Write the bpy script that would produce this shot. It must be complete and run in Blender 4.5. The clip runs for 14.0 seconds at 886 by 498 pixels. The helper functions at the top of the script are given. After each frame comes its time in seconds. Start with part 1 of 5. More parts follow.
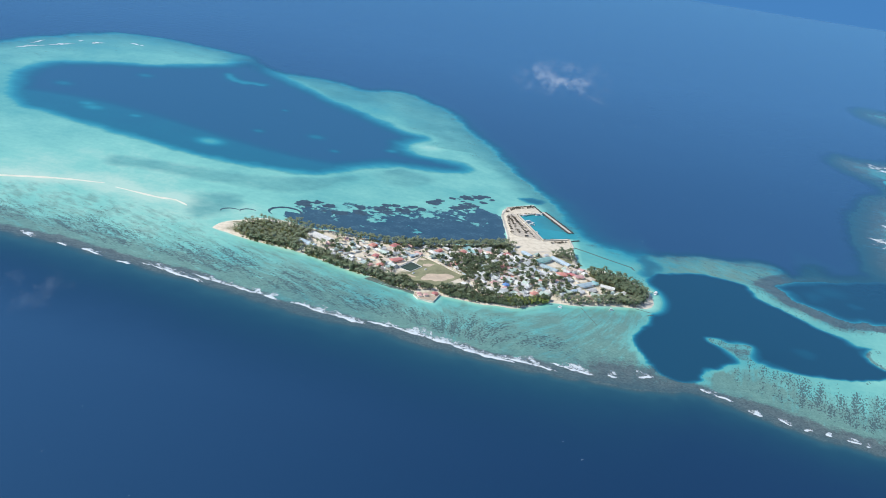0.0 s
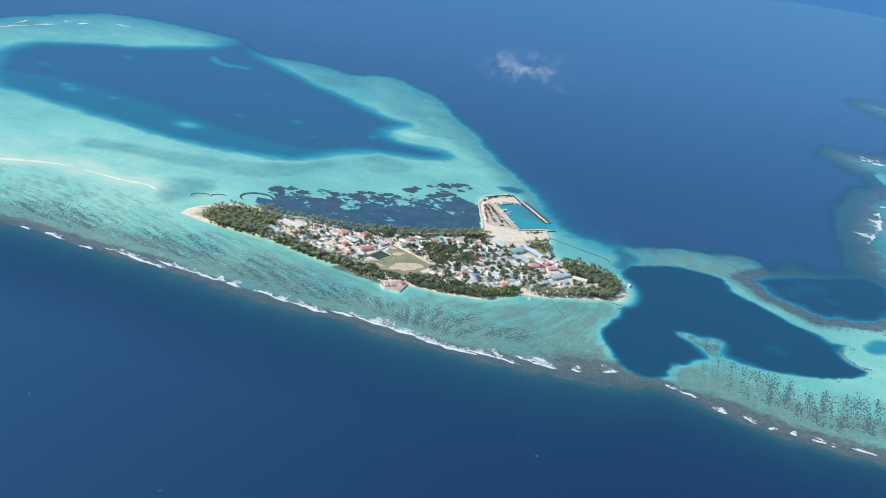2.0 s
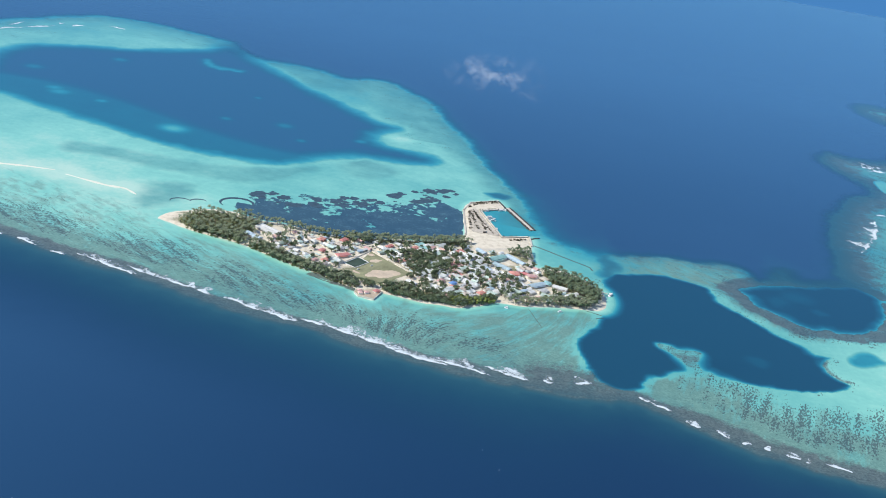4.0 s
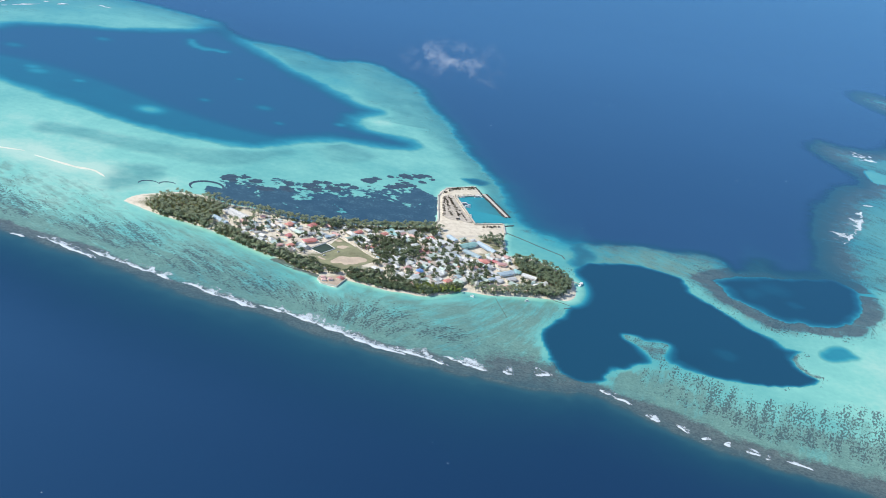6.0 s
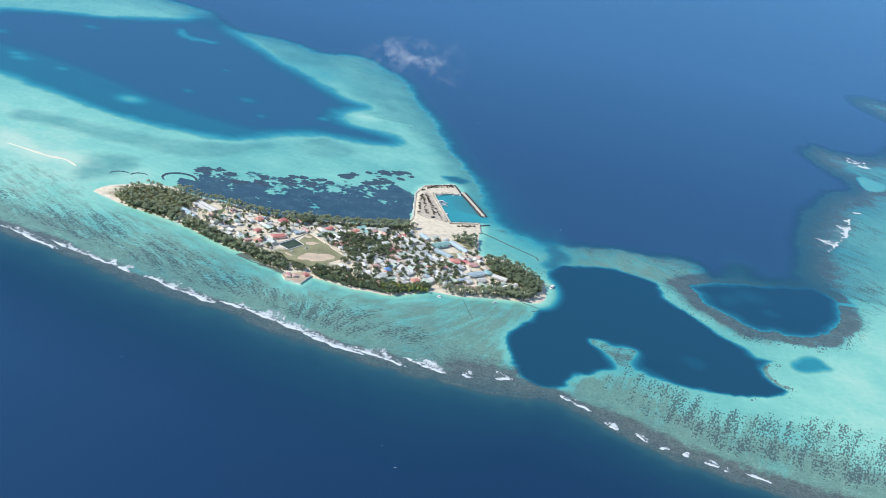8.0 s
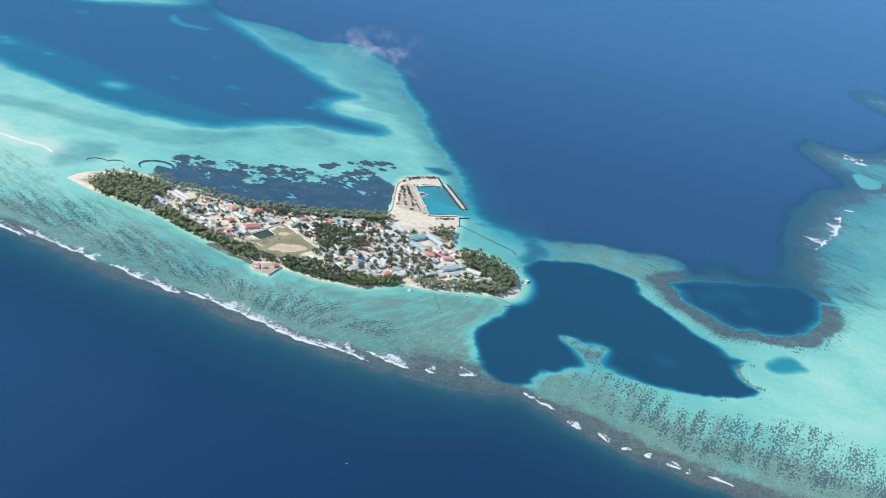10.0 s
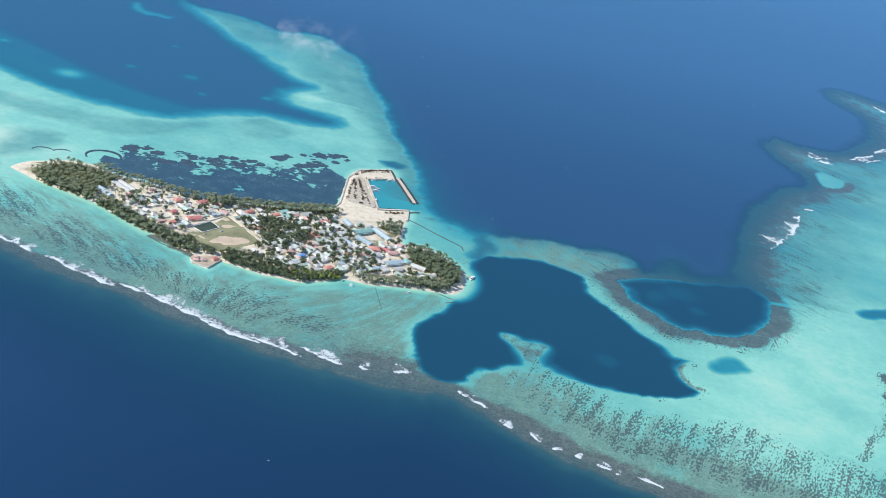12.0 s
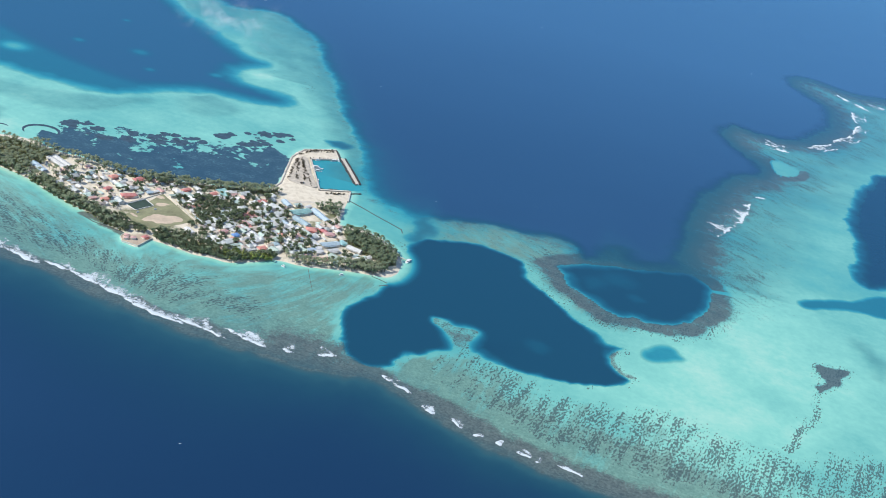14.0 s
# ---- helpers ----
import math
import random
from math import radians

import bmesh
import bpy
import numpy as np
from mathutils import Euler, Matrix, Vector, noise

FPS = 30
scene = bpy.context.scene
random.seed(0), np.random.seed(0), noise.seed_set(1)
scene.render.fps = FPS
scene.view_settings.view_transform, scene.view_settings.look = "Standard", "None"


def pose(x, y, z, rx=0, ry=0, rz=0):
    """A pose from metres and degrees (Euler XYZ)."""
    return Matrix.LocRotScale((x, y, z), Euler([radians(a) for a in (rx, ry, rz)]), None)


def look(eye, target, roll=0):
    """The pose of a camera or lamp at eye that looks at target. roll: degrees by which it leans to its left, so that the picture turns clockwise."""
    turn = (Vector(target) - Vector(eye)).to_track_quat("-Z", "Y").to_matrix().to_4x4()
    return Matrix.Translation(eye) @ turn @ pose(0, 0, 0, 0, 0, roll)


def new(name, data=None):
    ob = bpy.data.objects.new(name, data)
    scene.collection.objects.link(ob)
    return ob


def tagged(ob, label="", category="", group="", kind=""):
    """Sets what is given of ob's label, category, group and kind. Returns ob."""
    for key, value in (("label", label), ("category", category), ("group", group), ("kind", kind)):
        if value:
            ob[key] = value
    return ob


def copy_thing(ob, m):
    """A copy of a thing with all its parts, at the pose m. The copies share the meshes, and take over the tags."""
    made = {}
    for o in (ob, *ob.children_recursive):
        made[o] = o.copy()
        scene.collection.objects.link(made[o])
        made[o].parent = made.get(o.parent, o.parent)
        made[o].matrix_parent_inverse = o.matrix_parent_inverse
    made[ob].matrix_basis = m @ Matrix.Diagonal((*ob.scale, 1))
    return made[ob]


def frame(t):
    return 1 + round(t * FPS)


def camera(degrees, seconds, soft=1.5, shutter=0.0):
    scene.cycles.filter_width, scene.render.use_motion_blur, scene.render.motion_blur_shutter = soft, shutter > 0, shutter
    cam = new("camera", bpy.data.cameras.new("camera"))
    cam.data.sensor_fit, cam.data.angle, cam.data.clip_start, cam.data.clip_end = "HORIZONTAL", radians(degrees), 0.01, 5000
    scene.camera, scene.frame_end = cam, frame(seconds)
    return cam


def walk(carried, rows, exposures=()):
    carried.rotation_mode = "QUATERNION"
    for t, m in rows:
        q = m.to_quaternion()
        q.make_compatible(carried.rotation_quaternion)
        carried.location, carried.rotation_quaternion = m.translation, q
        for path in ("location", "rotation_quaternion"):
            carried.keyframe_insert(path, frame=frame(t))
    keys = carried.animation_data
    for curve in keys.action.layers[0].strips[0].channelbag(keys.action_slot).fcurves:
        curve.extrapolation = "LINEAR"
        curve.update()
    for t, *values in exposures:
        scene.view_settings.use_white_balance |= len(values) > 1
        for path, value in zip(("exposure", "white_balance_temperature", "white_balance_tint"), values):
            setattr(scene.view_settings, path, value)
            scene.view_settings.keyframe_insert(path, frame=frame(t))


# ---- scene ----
cam = camera(40.56, 14.0, soft=0.9)
# seconds, eye, yaw to the left of +y, pitch up, lean
PATH = [
    (0.0, 0.00, -0.00, 675.00, 0.000, -20.892, 8.979),
    (0.5, 15.34, 7.12, 676.96, -0.062, -21.206, 9.309),
    (1.0, 30.59, 14.24, 678.93, -0.008, -21.432, 9.495),
    (1.5, 45.77, 21.38, 680.92, 0.211, -21.629, 9.566),
    (2.0, 60.91, 28.57, 682.97, 0.494, -21.737, 9.608),
    (2.5, 76.08, 35.84, 685.08, 0.768, -21.751, 9.713),
    (3.0, 91.31, 43.18, 687.26, 1.065, -21.684, 9.677),
    (5.5, 171.47, 82.04, 700.47, 2.205, -22.540, 9.820),
    (6.0, 187.63, 89.85, 702.98, 2.200, -22.871, 10.103),
    (6.5, 203.75, 97.67, 705.49, 2.184, -23.094, 10.374),
    (7.0, 219.83, 105.45, 708.02, 2.274, -23.180, 10.717),
    (7.5, 235.89, 113.18, 710.57, 2.564, -23.222, 11.008),
    (8.0, 251.91, 120.85, 713.16, 3.013, -23.319, 11.166),
    (10.5, 331.98, 155.79, 728.31, 4.035, -24.235, 11.755),
    (11.0, 348.38, 162.29, 731.81, 3.851, -24.314, 11.998),
    (11.5, 364.87, 168.74, 735.35, 3.709, -24.393, 12.293),
    (12.0, 381.46, 175.13, 738.90, 3.582, -24.481, 12.617),
    (12.5, 398.14, 181.46, 742.47, 3.488, -24.589, 12.923),
    (13.0, 414.88, 187.71, 746.07, 3.304, -24.778, 13.237),
    (13.5, 431.66, 193.93, 749.69, 3.022, -25.042, 13.641),
    (14.0, 448.45, 200.10, 753.32, 2.666, -25.318, 14.055),
]
EXPOSURES = [(0.0, -0.06), (3.0, -0.03), (6.0, 0.0), (14.0, 0.0)]
walk(cam, [(t, pose(x, y, z, 90 + pitch, 0, yaw) @ pose(0, 0, 0, 0, 0, lean)) for t, x, y, z, yaw, pitch, lean in PATH], EXPOSURES)

# ---------------------------------------------------------------- light
world = bpy.data.worlds.new("world")
scene.world = world
world.use_nodes = True
SUN_ELEVATION, SUN_AZIMUTH = 44.0, 252.0      # degrees; azimuth clockwise from +y
wn, wl = world.node_tree.nodes, world.node_tree.links
wn.clear()
w_out = wn.new("ShaderNodeOutputWorld")
w_bg = wn.new("ShaderNodeBackground")
w_sky = wn.new("ShaderNodeTexSky")
w_sky.sky_type, w_sky.sun_disc = "NISHITA", False
w_sky.sun_elevation, w_sky.sun_rotation = radians(SUN_ELEVATION), radians(SUN_AZIMUTH)
w_sky.altitude, w_sky.air_density, w_sky.dust_density, w_sky.ozone_density = 600, 1.0, 0.1, 4.0
w_bg.inputs["Strength"].default_value = 0.15
wl.new(w_sky.outputs[0], w_bg.inputs["Color"])
# the open sea goes on below the horizon
w_sea = wn.new("ShaderNodeBackground")
w_sea.inputs["Color"].default_value = (0.068, 0.235, 0.545, 1)
w_sea.inputs["Strength"].default_value = 1.0
w_co, w_sep = wn.new("ShaderNodeTexCoord"), wn.new("ShaderNodeSeparateXYZ")
w_map, w_mix = wn.new("ShaderNodeMapRange"), wn.new("ShaderNodeMixShader")
w_map.inputs["From Min"].default_value, w_map.inputs["From Max"].default_value = -0.02, 0.0
wl.new(w_co.outputs["Generated"], w_sep.inputs[0])
wl.new(w_sep.outputs["Z"], w_map.inputs["Value"])
wl.new(w_map.outputs[0], w_mix.inputs[0])
wl.new(w_sea.outputs[0], w_mix.inputs[1])
wl.new(w_bg.outputs[0], w_mix.inputs[2])
wl.new(w_mix.outputs[0], w_out.inputs["Surface"])

sun = new("sun", bpy.data.lights.new("sun", "SUN"))
sun.data.energy, sun.data.angle, sun.data.color = 4.4, radians(0.55), (1.0, 0.93, 0.82)
_az, _el = radians(SUN_AZIMUTH), radians(SUN_ELEVATION)
SUN_DIR = Vector((math.sin(_az) * math.cos(_el), math.cos(_az) * math.cos(_el), math.sin(_el)))
sun.matrix_world = look(SUN_DIR * 900, (0, 0, 0))

# ---------------------------------------------------------------- material tools


class Nodes:
    """A node material, written a line per node."""

    def __init__(self, name):
        self.mat = bpy.data.materials.new(name)
        self.mat.use_nodes = True
        self.tree = self.mat.node_tree
        self.bsdf = self.tree.nodes["Principled BSDF"]

    def add(self, kind, **inputs):
        node = self.tree.nodes.new("ShaderNode" + kind)
        for key, value in inputs.items():
            self.feed(node, key.replace("_", " "), value)
        return node

    def feed(self, node, key, value):
        socket = node.inputs[int(key[1:])] if key[0] == "i" and key[1:].isdigit() else node.inputs[key]
        if isinstance(value, bpy.types.NodeSocket):
            self.tree.links.new(value, socket)
        else:
            socket.default_value = value

    def set(self, **inputs):
        for key, value in inputs.items():
            self.feed(self.bsdf, key.replace("_", " "), value)
        return self

    def attr(self, name):
        node = self.add("Attribute")
        node.attribute_name = name
        return node

    def noise(self, scale, detail=3.0, vector=None, rough=0.55):
        node = self.add("TexNoise", Scale=scale, Detail=detail, Roughness=rough)
        if vector is not None:
            self.feed(node, "Vector", vector)
        return node.outputs["Fac"]

    def math(self, op, a, b=0.0, clamp=False):
        node = self.add("Math", i0=a, i1=b)
        node.operation, node.use_clamp = op, clamp
        return node.outputs[0]

    def span(self, value, a, b, c=0.0, d=1.0, smooth=False):
        node = self.add("MapRange", Value=value, From_Min=a, From_Max=b, To_Min=c, To_Max=d)
        node.interpolation_type = "SMOOTHSTEP" if smooth else "LINEAR"
        return node.outputs[0]

    def mix(self, fac, a, b, blend="MIX"):
        node = self.add("Mix")
        node.data_type, node.blend_type = "RGBA", blend
        self.feed(node, "i0", fac), self.feed(node, "i6", a), self.feed(node, "i7", b)
        return node.outputs[2]

    def ramp(self, fac, stops, interpolation="LINEAR"):
        node = self.add("ValToRGB", Fac=fac)
        node.color_ramp.interpolation = interpolation
        stop = node.color_ramp.elements
        while len(stop) < len(stops):
            stop.new(0.5)
        for e, (at, colour) in zip(stop, stops):
            e.position, e.color = at, (*colour, 1)
        return node.outputs[0]

    def position(self):
        return self.add("NewGeometry").outputs["Position"]

    def scaled(self, vector, x, y, z):
        node = self.add("VectorMath", i0=vector, i1=(x, y, z))
        node.operation = "MULTIPLY"
        return node.outputs[0]

    def bump(self, height, strength, distance):
        return self.add("Bump", Strength=strength, Distance=distance, Height=height).outputs[0]


def plain(name, colour, rough=0.8, vary=0.15, scale=0.5, metal=0.0, per="object"):
    """Painted, weathered surface with stains at two scales and a shade of its own per piece."""
    n = Nodes(name)
    at = n.position()
    grain, stain = n.noise(scale * 6, 4, at), n.noise(scale, 4, at)
    shade = n.math("ADD", n.span(stain, 0.3, 0.7, -vary, vary), n.span(grain, 0.3, 0.7, -vary / 2, vary / 2))
    own = n.add("ObjectInfo").outputs["Random"] if per == "object" else n.add("NewGeometry").outputs["Random Per Island"]
    shade = n.math("ADD", n.math("ADD", shade, 1.0), n.span(own, 0, 1, -vary, vary))
    dark = n.add("Mix")
    dark.data_type, dark.blend_type = "RGBA", "MULTIPLY"
    n.feed(dark, "i0", 1.0), n.feed(dark, "i6", (*colour, 1)), n.feed(dark, "i7", shade)
    n.set(Base_Color=dark.outputs[2], Roughness=n.span(grain, 0, 1, rough - 0.1, min(1, rough + 0.1)), Metallic=metal,
          Normal=n.bump(grain, 0.25, 0.05))
    return n.mat


# ---------------------------------------------------------------- mesh tools


def part(name, bm, material, parent=None, label=""):
    me = bpy.data.meshes.new(name)
    bm.to_mesh(me)
    bm.free()
    me.materials.append(material)
    ob = new(name, me)
    ob.parent = parent
    return tagged(ob, label)


def thing(name, m, label, category, group="", kind=""):
    ob = new(name)
    ob.matrix_world = m
    ob.empty_display_size = 2
    return tagged(ob, label, category, group, kind)


def arrays_mesh(name, verts, quads, material, smooth=False):
    """A mesh from arrays of corners and of equally long faces."""
    verts, quads = np.asarray(verts, np.float32), np.asarray(quads, np.int32)
    me = bpy.data.meshes.new(name)
    me.vertices.add(len(verts))
    me.vertices.foreach_set("co", verts.ravel())
    k = quads.shape[1]
    me.loops.add(quads.size)
    me.loops.foreach_set("vertex_index", quads.ravel())
    me.polygons.add(len(quads))
    me.polygons.foreach_set("loop_start", np.arange(len(quads), dtype=np.int32) * k)
    me.polygons.foreach_set("loop_total", np.full(len(quads), k, np.int32))
    if smooth:
        me.polygons.foreach_set("use_smooth", np.ones(len(quads), bool))
    me.update(calc_edges=True)
    me.materials.append(material)
    return me


def box(bm, x, y, z, sx, sy, sz, turn=0.0, taper=1.0):
    """A box with its base's middle at x, y, z; taper narrows its top."""
    made = bmesh.ops.create_cube(bm, size=1.0)["verts"]
    c, s = math.cos(turn), math.sin(turn)
    for v in made:
        k = taper if v.co.z > 0 else 1.0
        px, py = v.co.x * sx * k, v.co.y * sy * k
        v.co = Vector((x + c * px - s * py, y + s * px + c * py, z + (v.co.z + 0.5) * sz))
    return made


# ---------------------------------------------------------------- fields over the plan


def lattice(seed):
    return np.random.default_rng(seed).random((256, 256))


def value_noise(x, y, scale, seed=1, octaves=4):
    """Smooth noise in 0..1, scale metres across at its coarsest."""
    total, weight, amount = 0.0, 0.0, 1.0
    for o in range(octaves):
        grid = lattice(seed + o)
        u, v = x / scale * 2**o + 37.3 * o, y / scale * 2**o + 11.7 * o
        i, j = np.floor(u).astype(int), np.floor(v).astype(int)
        a, b = u - i, v - j
        a, b = a * a * (3 - 2 * a), b * b * (3 - 2 * b)
        g = lambda p, q: grid[(i + p) % 256, (j + q) % 256]
        total = total + amount * ((g(0, 0) * (1 - a) + g(1, 0) * a) * (1 - b) + (g(0, 1) * (1 - a) + g(1, 1) * a) * b)
        weight += amount
        amount *= 0.5
    return total / weight


def smooth_line(points, closed=True, steps=5):
    """A Catmull-Rom curve through the points."""
    p = np.array(points, float)
    n, out = len(p), []
    for i in range(n if closed else n - 1):
        a, b, c, d = (p[(i + k) % n] if closed else p[min(max(i + k, 0), n - 1)] for k in (-1, 0, 1, 2))
        for t in np.arange(steps) / steps:
            out.append(0.5 * (2 * b + (c - a) * t + (2 * a - 5 * b + 4 * c - d) * t * t + (3 * b - a - 3 * c + d) * t**3))
    if not closed:
        out.append(p[-1])
    return np.array(out)


def edge_distance(line, x, y, closed=True):
    """Metres to the line; inside a closed one the distance is positive, outside negative."""
    best, inside = np.full(x.shape, 1e18), np.zeros(x.shape, bool)
    a_all, b_all = line, np.roll(line, -1, 0)
    if not closed:
        a_all, b_all = line[:-1], line[1:]
    for (ax, ay), (bx, by) in zip(a_all, b_all):
        dx, dy = bx - ax, by - ay
        length = math.hypot(dx, dy) + 1e-9
        h = np.clip(((x - ax) * dx + (y - ay) * dy) / length**2, 0, 1)
        d = (x - ax - h * dx) ** 2 + (y - ay - h * dy) ** 2
        best = np.minimum(best, d)
        if closed and dy:
            inside ^= ((ay > y) != (by > y)) & (x < ax + (y - ay) * dx / dy)
    dist = np.sqrt(best)
    return np.where(inside, dist, -dist) if closed else dist


def near(line, x, y, margin, far=-1e6, **keys):
    """edge_distance, worked out only within a margin of the line."""
    lo, hi = line.min(0) - margin, line.max(0) + margin
    ok = (x > lo[0]) & (x < hi[0]) & (y > lo[1]) & (y < hi[1])
    out = np.full(x.shape, far, float)
    out[ok] = edge_distance(line, x[ok], y[ok], **keys)
    return out


def grid_distance(line, reach, closed=True, wander=1.0):
    """edge_distance over the sea's sheet, worked out within a reach of the line and clipped to it beyond."""
    line = np.asarray(line, float)
    px, py = GX + (WX - GX) * wander, GY + (WY - GY) * wander
    margin = reach + 24 * wander
    best, inside = np.full(GX.shape, float(reach) ** 2), np.zeros(GX.shape, bool)
    ends = np.roll(line, -1, 0) if closed else line[1:]
    for (ax, ay), (bx, by) in zip(line, ends):
        dx, dy = bx - ax, by - ay
        cols = slice(*np.searchsorted(gx, (min(ax, bx) - margin, max(ax, bx) + margin)))
        rows = slice(*np.searchsorted(gy, (min(ay, by) - margin, max(ay, by) + margin)))
        x, y = px[rows, cols] - ax, py[rows, cols] - ay
        h = np.clip((x * dx + y * dy) / (dx * dx + dy * dy + 1e-9), 0, 1)
        best[rows, cols] = np.minimum(best[rows, cols], (x - h * dx) ** 2 + (y - h * dy) ** 2)
        if closed and dy:
            rows = slice(*np.searchsorted(gy, (min(ay, by) - 26, max(ay, by) + 26)))
            x, y = px[rows], py[rows]
            inside[rows] ^= ((ay > y) != (by > y)) & (x < ax + (y - ay) * dx / dy)
    dist = np.sqrt(best)
    return (np.where(inside, dist, -dist) if closed else dist).ravel()


def within(poly, x, y):
    return float(edge_distance(np.asarray(poly, float), np.array([x], float), np.array([y], float))[0])


def step(a, b, v):
    t = np.clip((v - a) / (b - a), 0, 1)
    return t * t * (3 - 2 * t)


# ---------------------------------------------------------------- plan, in metres
PLATFORM_A = [
    (-899, 1619), (-626, 1566), (-540, 1554), (-443, 1525), (-316, 1495), (-176, 1453), (-51, 1428), (92, 1394),
    (224, 1383), (301, 1386), (347, 1394), (414, 1360), (484, 1330), (525, 1316), (589, 1305), (627, 1300), (745, 1284),
    (962, 1279), (1691, 1892), (2680, 3873), (1661, 3558), (1341, 3393), (1233, 3364), (1147, 3402), (1094, 3369),
    (1080, 3293),
]
PLATFORM_B = [
    (1122, 3214), (1152, 3145), (1138, 3030), (1086, 2894), (1016, 2806), (937, 2781), (893, 2793), (860, 2734),
    (866, 2670), (892, 2619), (925, 2581), (913, 2512), (861, 2442), (813, 2340), (782, 2240), (762, 2150), (748, 2070),
    (740, 1990), (735, 1957), (700, 1940), (656, 1924), (647, 1950), (629, 1955), (613, 1931), (607, 1902), (580, 1886),
    (567, 1910), (553, 1930), (524, 1930), (479, 1924), (433, 1918), (394, 1897), (357, 1886),
]
PLATFORM_C = [
    (323, 1867), (298, 1882), (274, 1890), (241, 1915), (213, 1983), (188, 2075), (161, 2143), (118, 2237), (64, 2389),
    (28, 2474), (-27, 2610), (-83, 2679), (-154, 2743), (-229, 2698), (-299, 2730), (-381, 2739), (-451, 2743),
    (-534, 2834), (-594, 2856), (-684, 2882), (-773, 2897), (-876, 2870), (-973, 2752), (-1053, 2618), (-1162, 2320),
    (-1275, 1952),
]
PLATFORM = PLATFORM_A + PLATFORM_B + PLATFORM_C
LAGOON_W = [
    (-910, 2293), (-933, 2381), (-931, 2466), (-896, 2539), (-815, 2595), (-725, 2638), (-650, 2695), (-571, 2754),
    (-527, 2800), (-463, 2752), (-369, 2670), (-277, 2568), (-193, 2495), (-114, 2426), (-52, 2396), (-87, 2319),
    (-78, 2275), (-32, 2261), (24, 2253), (42, 2206), (-5, 2163), (-69, 2154), (-122, 2147), (-189, 2083), (-243, 2030),
    (-323, 2021), (-404, 2019), (-512, 2042), (-605, 2079), (-689, 2112), (-774, 2142), (-838, 2167),
]
LAGOON_E = [
    (280, 1523), (286, 1484), (298, 1446), (317, 1425), (341, 1419), (361, 1429), (368, 1451), (376, 1467), (396, 1485),
    (415, 1502), (453, 1519), (471, 1514), (504, 1505), (541, 1502), (577, 1506), (610, 1515), (637, 1534), (656, 1560),
    (648, 1570), (633, 1584), (629, 1609), (647, 1639), (626, 1642), (613, 1662), (596, 1673), (574, 1691), (549, 1723),
    (527, 1744), (508, 1768), (501, 1797), (497, 1820), (471, 1832), (435, 1843), (409, 1838), (372, 1821), (343, 1805),
    (327, 1778), (326, 1736), (329, 1696), (323, 1644), (305, 1595), (287, 1562),
]
LAGOON_SPIT = [
    (420, 1490), (429, 1516), (424, 1534), (412, 1553), (401, 1562), (393, 1569), (394, 1581), (408, 1581), (420, 1574),
    (443, 1578), (454, 1574), (449, 1556), (445, 1532), (456, 1505),
]
LAGOON_RING = [
    (538, 1837), (553, 1817), (565, 1785), (585, 1772), (606, 1749), (622, 1733), (647, 1728), (668, 1738), (688, 1734),
    (722, 1745), (756, 1780), (778, 1827), (784, 1869), (781, 1907), (767, 1933), (745, 1940), (717, 1928), (660, 1906),
    (615, 1888), (579, 1872), (558, 1859),
]
LAGOON_FAR = [
    (1216, 2732), (1168, 2656), (1124, 2571), (1089, 2463), (1069, 2349), (1065, 2293), (1060, 2190), (1041, 2131),
    (1046, 2085), (1094, 2086), (1329, 2311), (1473, 2851),
]
CHANNEL = [
    (925, 1942), (936, 1959), (976, 1983), (1026, 2009), (1060, 2041), (1100, 2062), (1224, 2099), (1201, 2005),
    (1071, 1963), (1037, 1965), (999, 1952), (941, 1924),
]
POOL = [
    (668, 1632), (677, 1655), (698, 1679), (721, 1680), (733, 1664), (738, 1648), (707, 1625), (683, 1619),
]
TURF_BAND = [
    (-590, 1972), (-514, 1981), (-434, 1977), (-357, 1985), (-300, 1992), (-226, 2032), (-180, 2060), (-190, 2020),
    (-222, 1968), (-262, 1928), (-340, 1918), (-427, 1916), (-499, 1926), (-580, 1925),
]
TURF_NECK = [
    (-141, 2087), (-131, 2139), (-102, 2165), (-76, 2147), (-43, 2122), (-71, 2053), (-105, 2050),
]
TURF_POINT = [
    (-415, 1820), (-400, 1851), (-357, 1865), (-335, 1835), (-345, 1793), (-368, 1750), (-399, 1744),
]
TURF_EAST = [
    (1000, 1862), (1022, 1850), (1046, 1812), (1036, 1756), (1022, 1742), (1016, 1790),
]
WEED_BED = [
    (929, 1742), (948, 1744), (967, 1753), (977, 1748), (966, 1722), (959, 1697), (940, 1680), (921, 1658), (926, 1676), (939, 1694), (931, 1714),
]
WEED_TRAIL = [
    (922, 1652), (915, 1628), (910, 1600), (902, 1580), (889, 1556), (874, 1522), (862, 1494),
]
BLUE_HOLE = [
    (951, 2611), (970, 2630), (988, 2620), (1007, 2600), (995, 2560), (974, 2543), (957, 2545),
]
BASIN = [
    (120, 1985), (165, 2012), (222, 1921), (166, 1878),
]
DREDGED = [
    (110, 2089), (140, 2108), (173, 2087), (152, 2058), (141, 2061),
]
ISLAND_A = [
    (-353, 1707), (-344, 1735), (-326, 1753), (-290, 1777), (-251, 1781), (-217, 1770), (-172, 1770), (-127, 1763),
    (-90, 1759), (-41, 1774), (8, 1793), (59, 1813), (96, 1838), (103, 1865), (92, 1979), (102, 2019), (125, 2035),
    (147, 2051), (159, 2017), (121, 1986), (162, 1876), (206, 1900), (212, 1861), (213, 1825), (215, 1791), (226, 1775),
    (256, 1783),
]
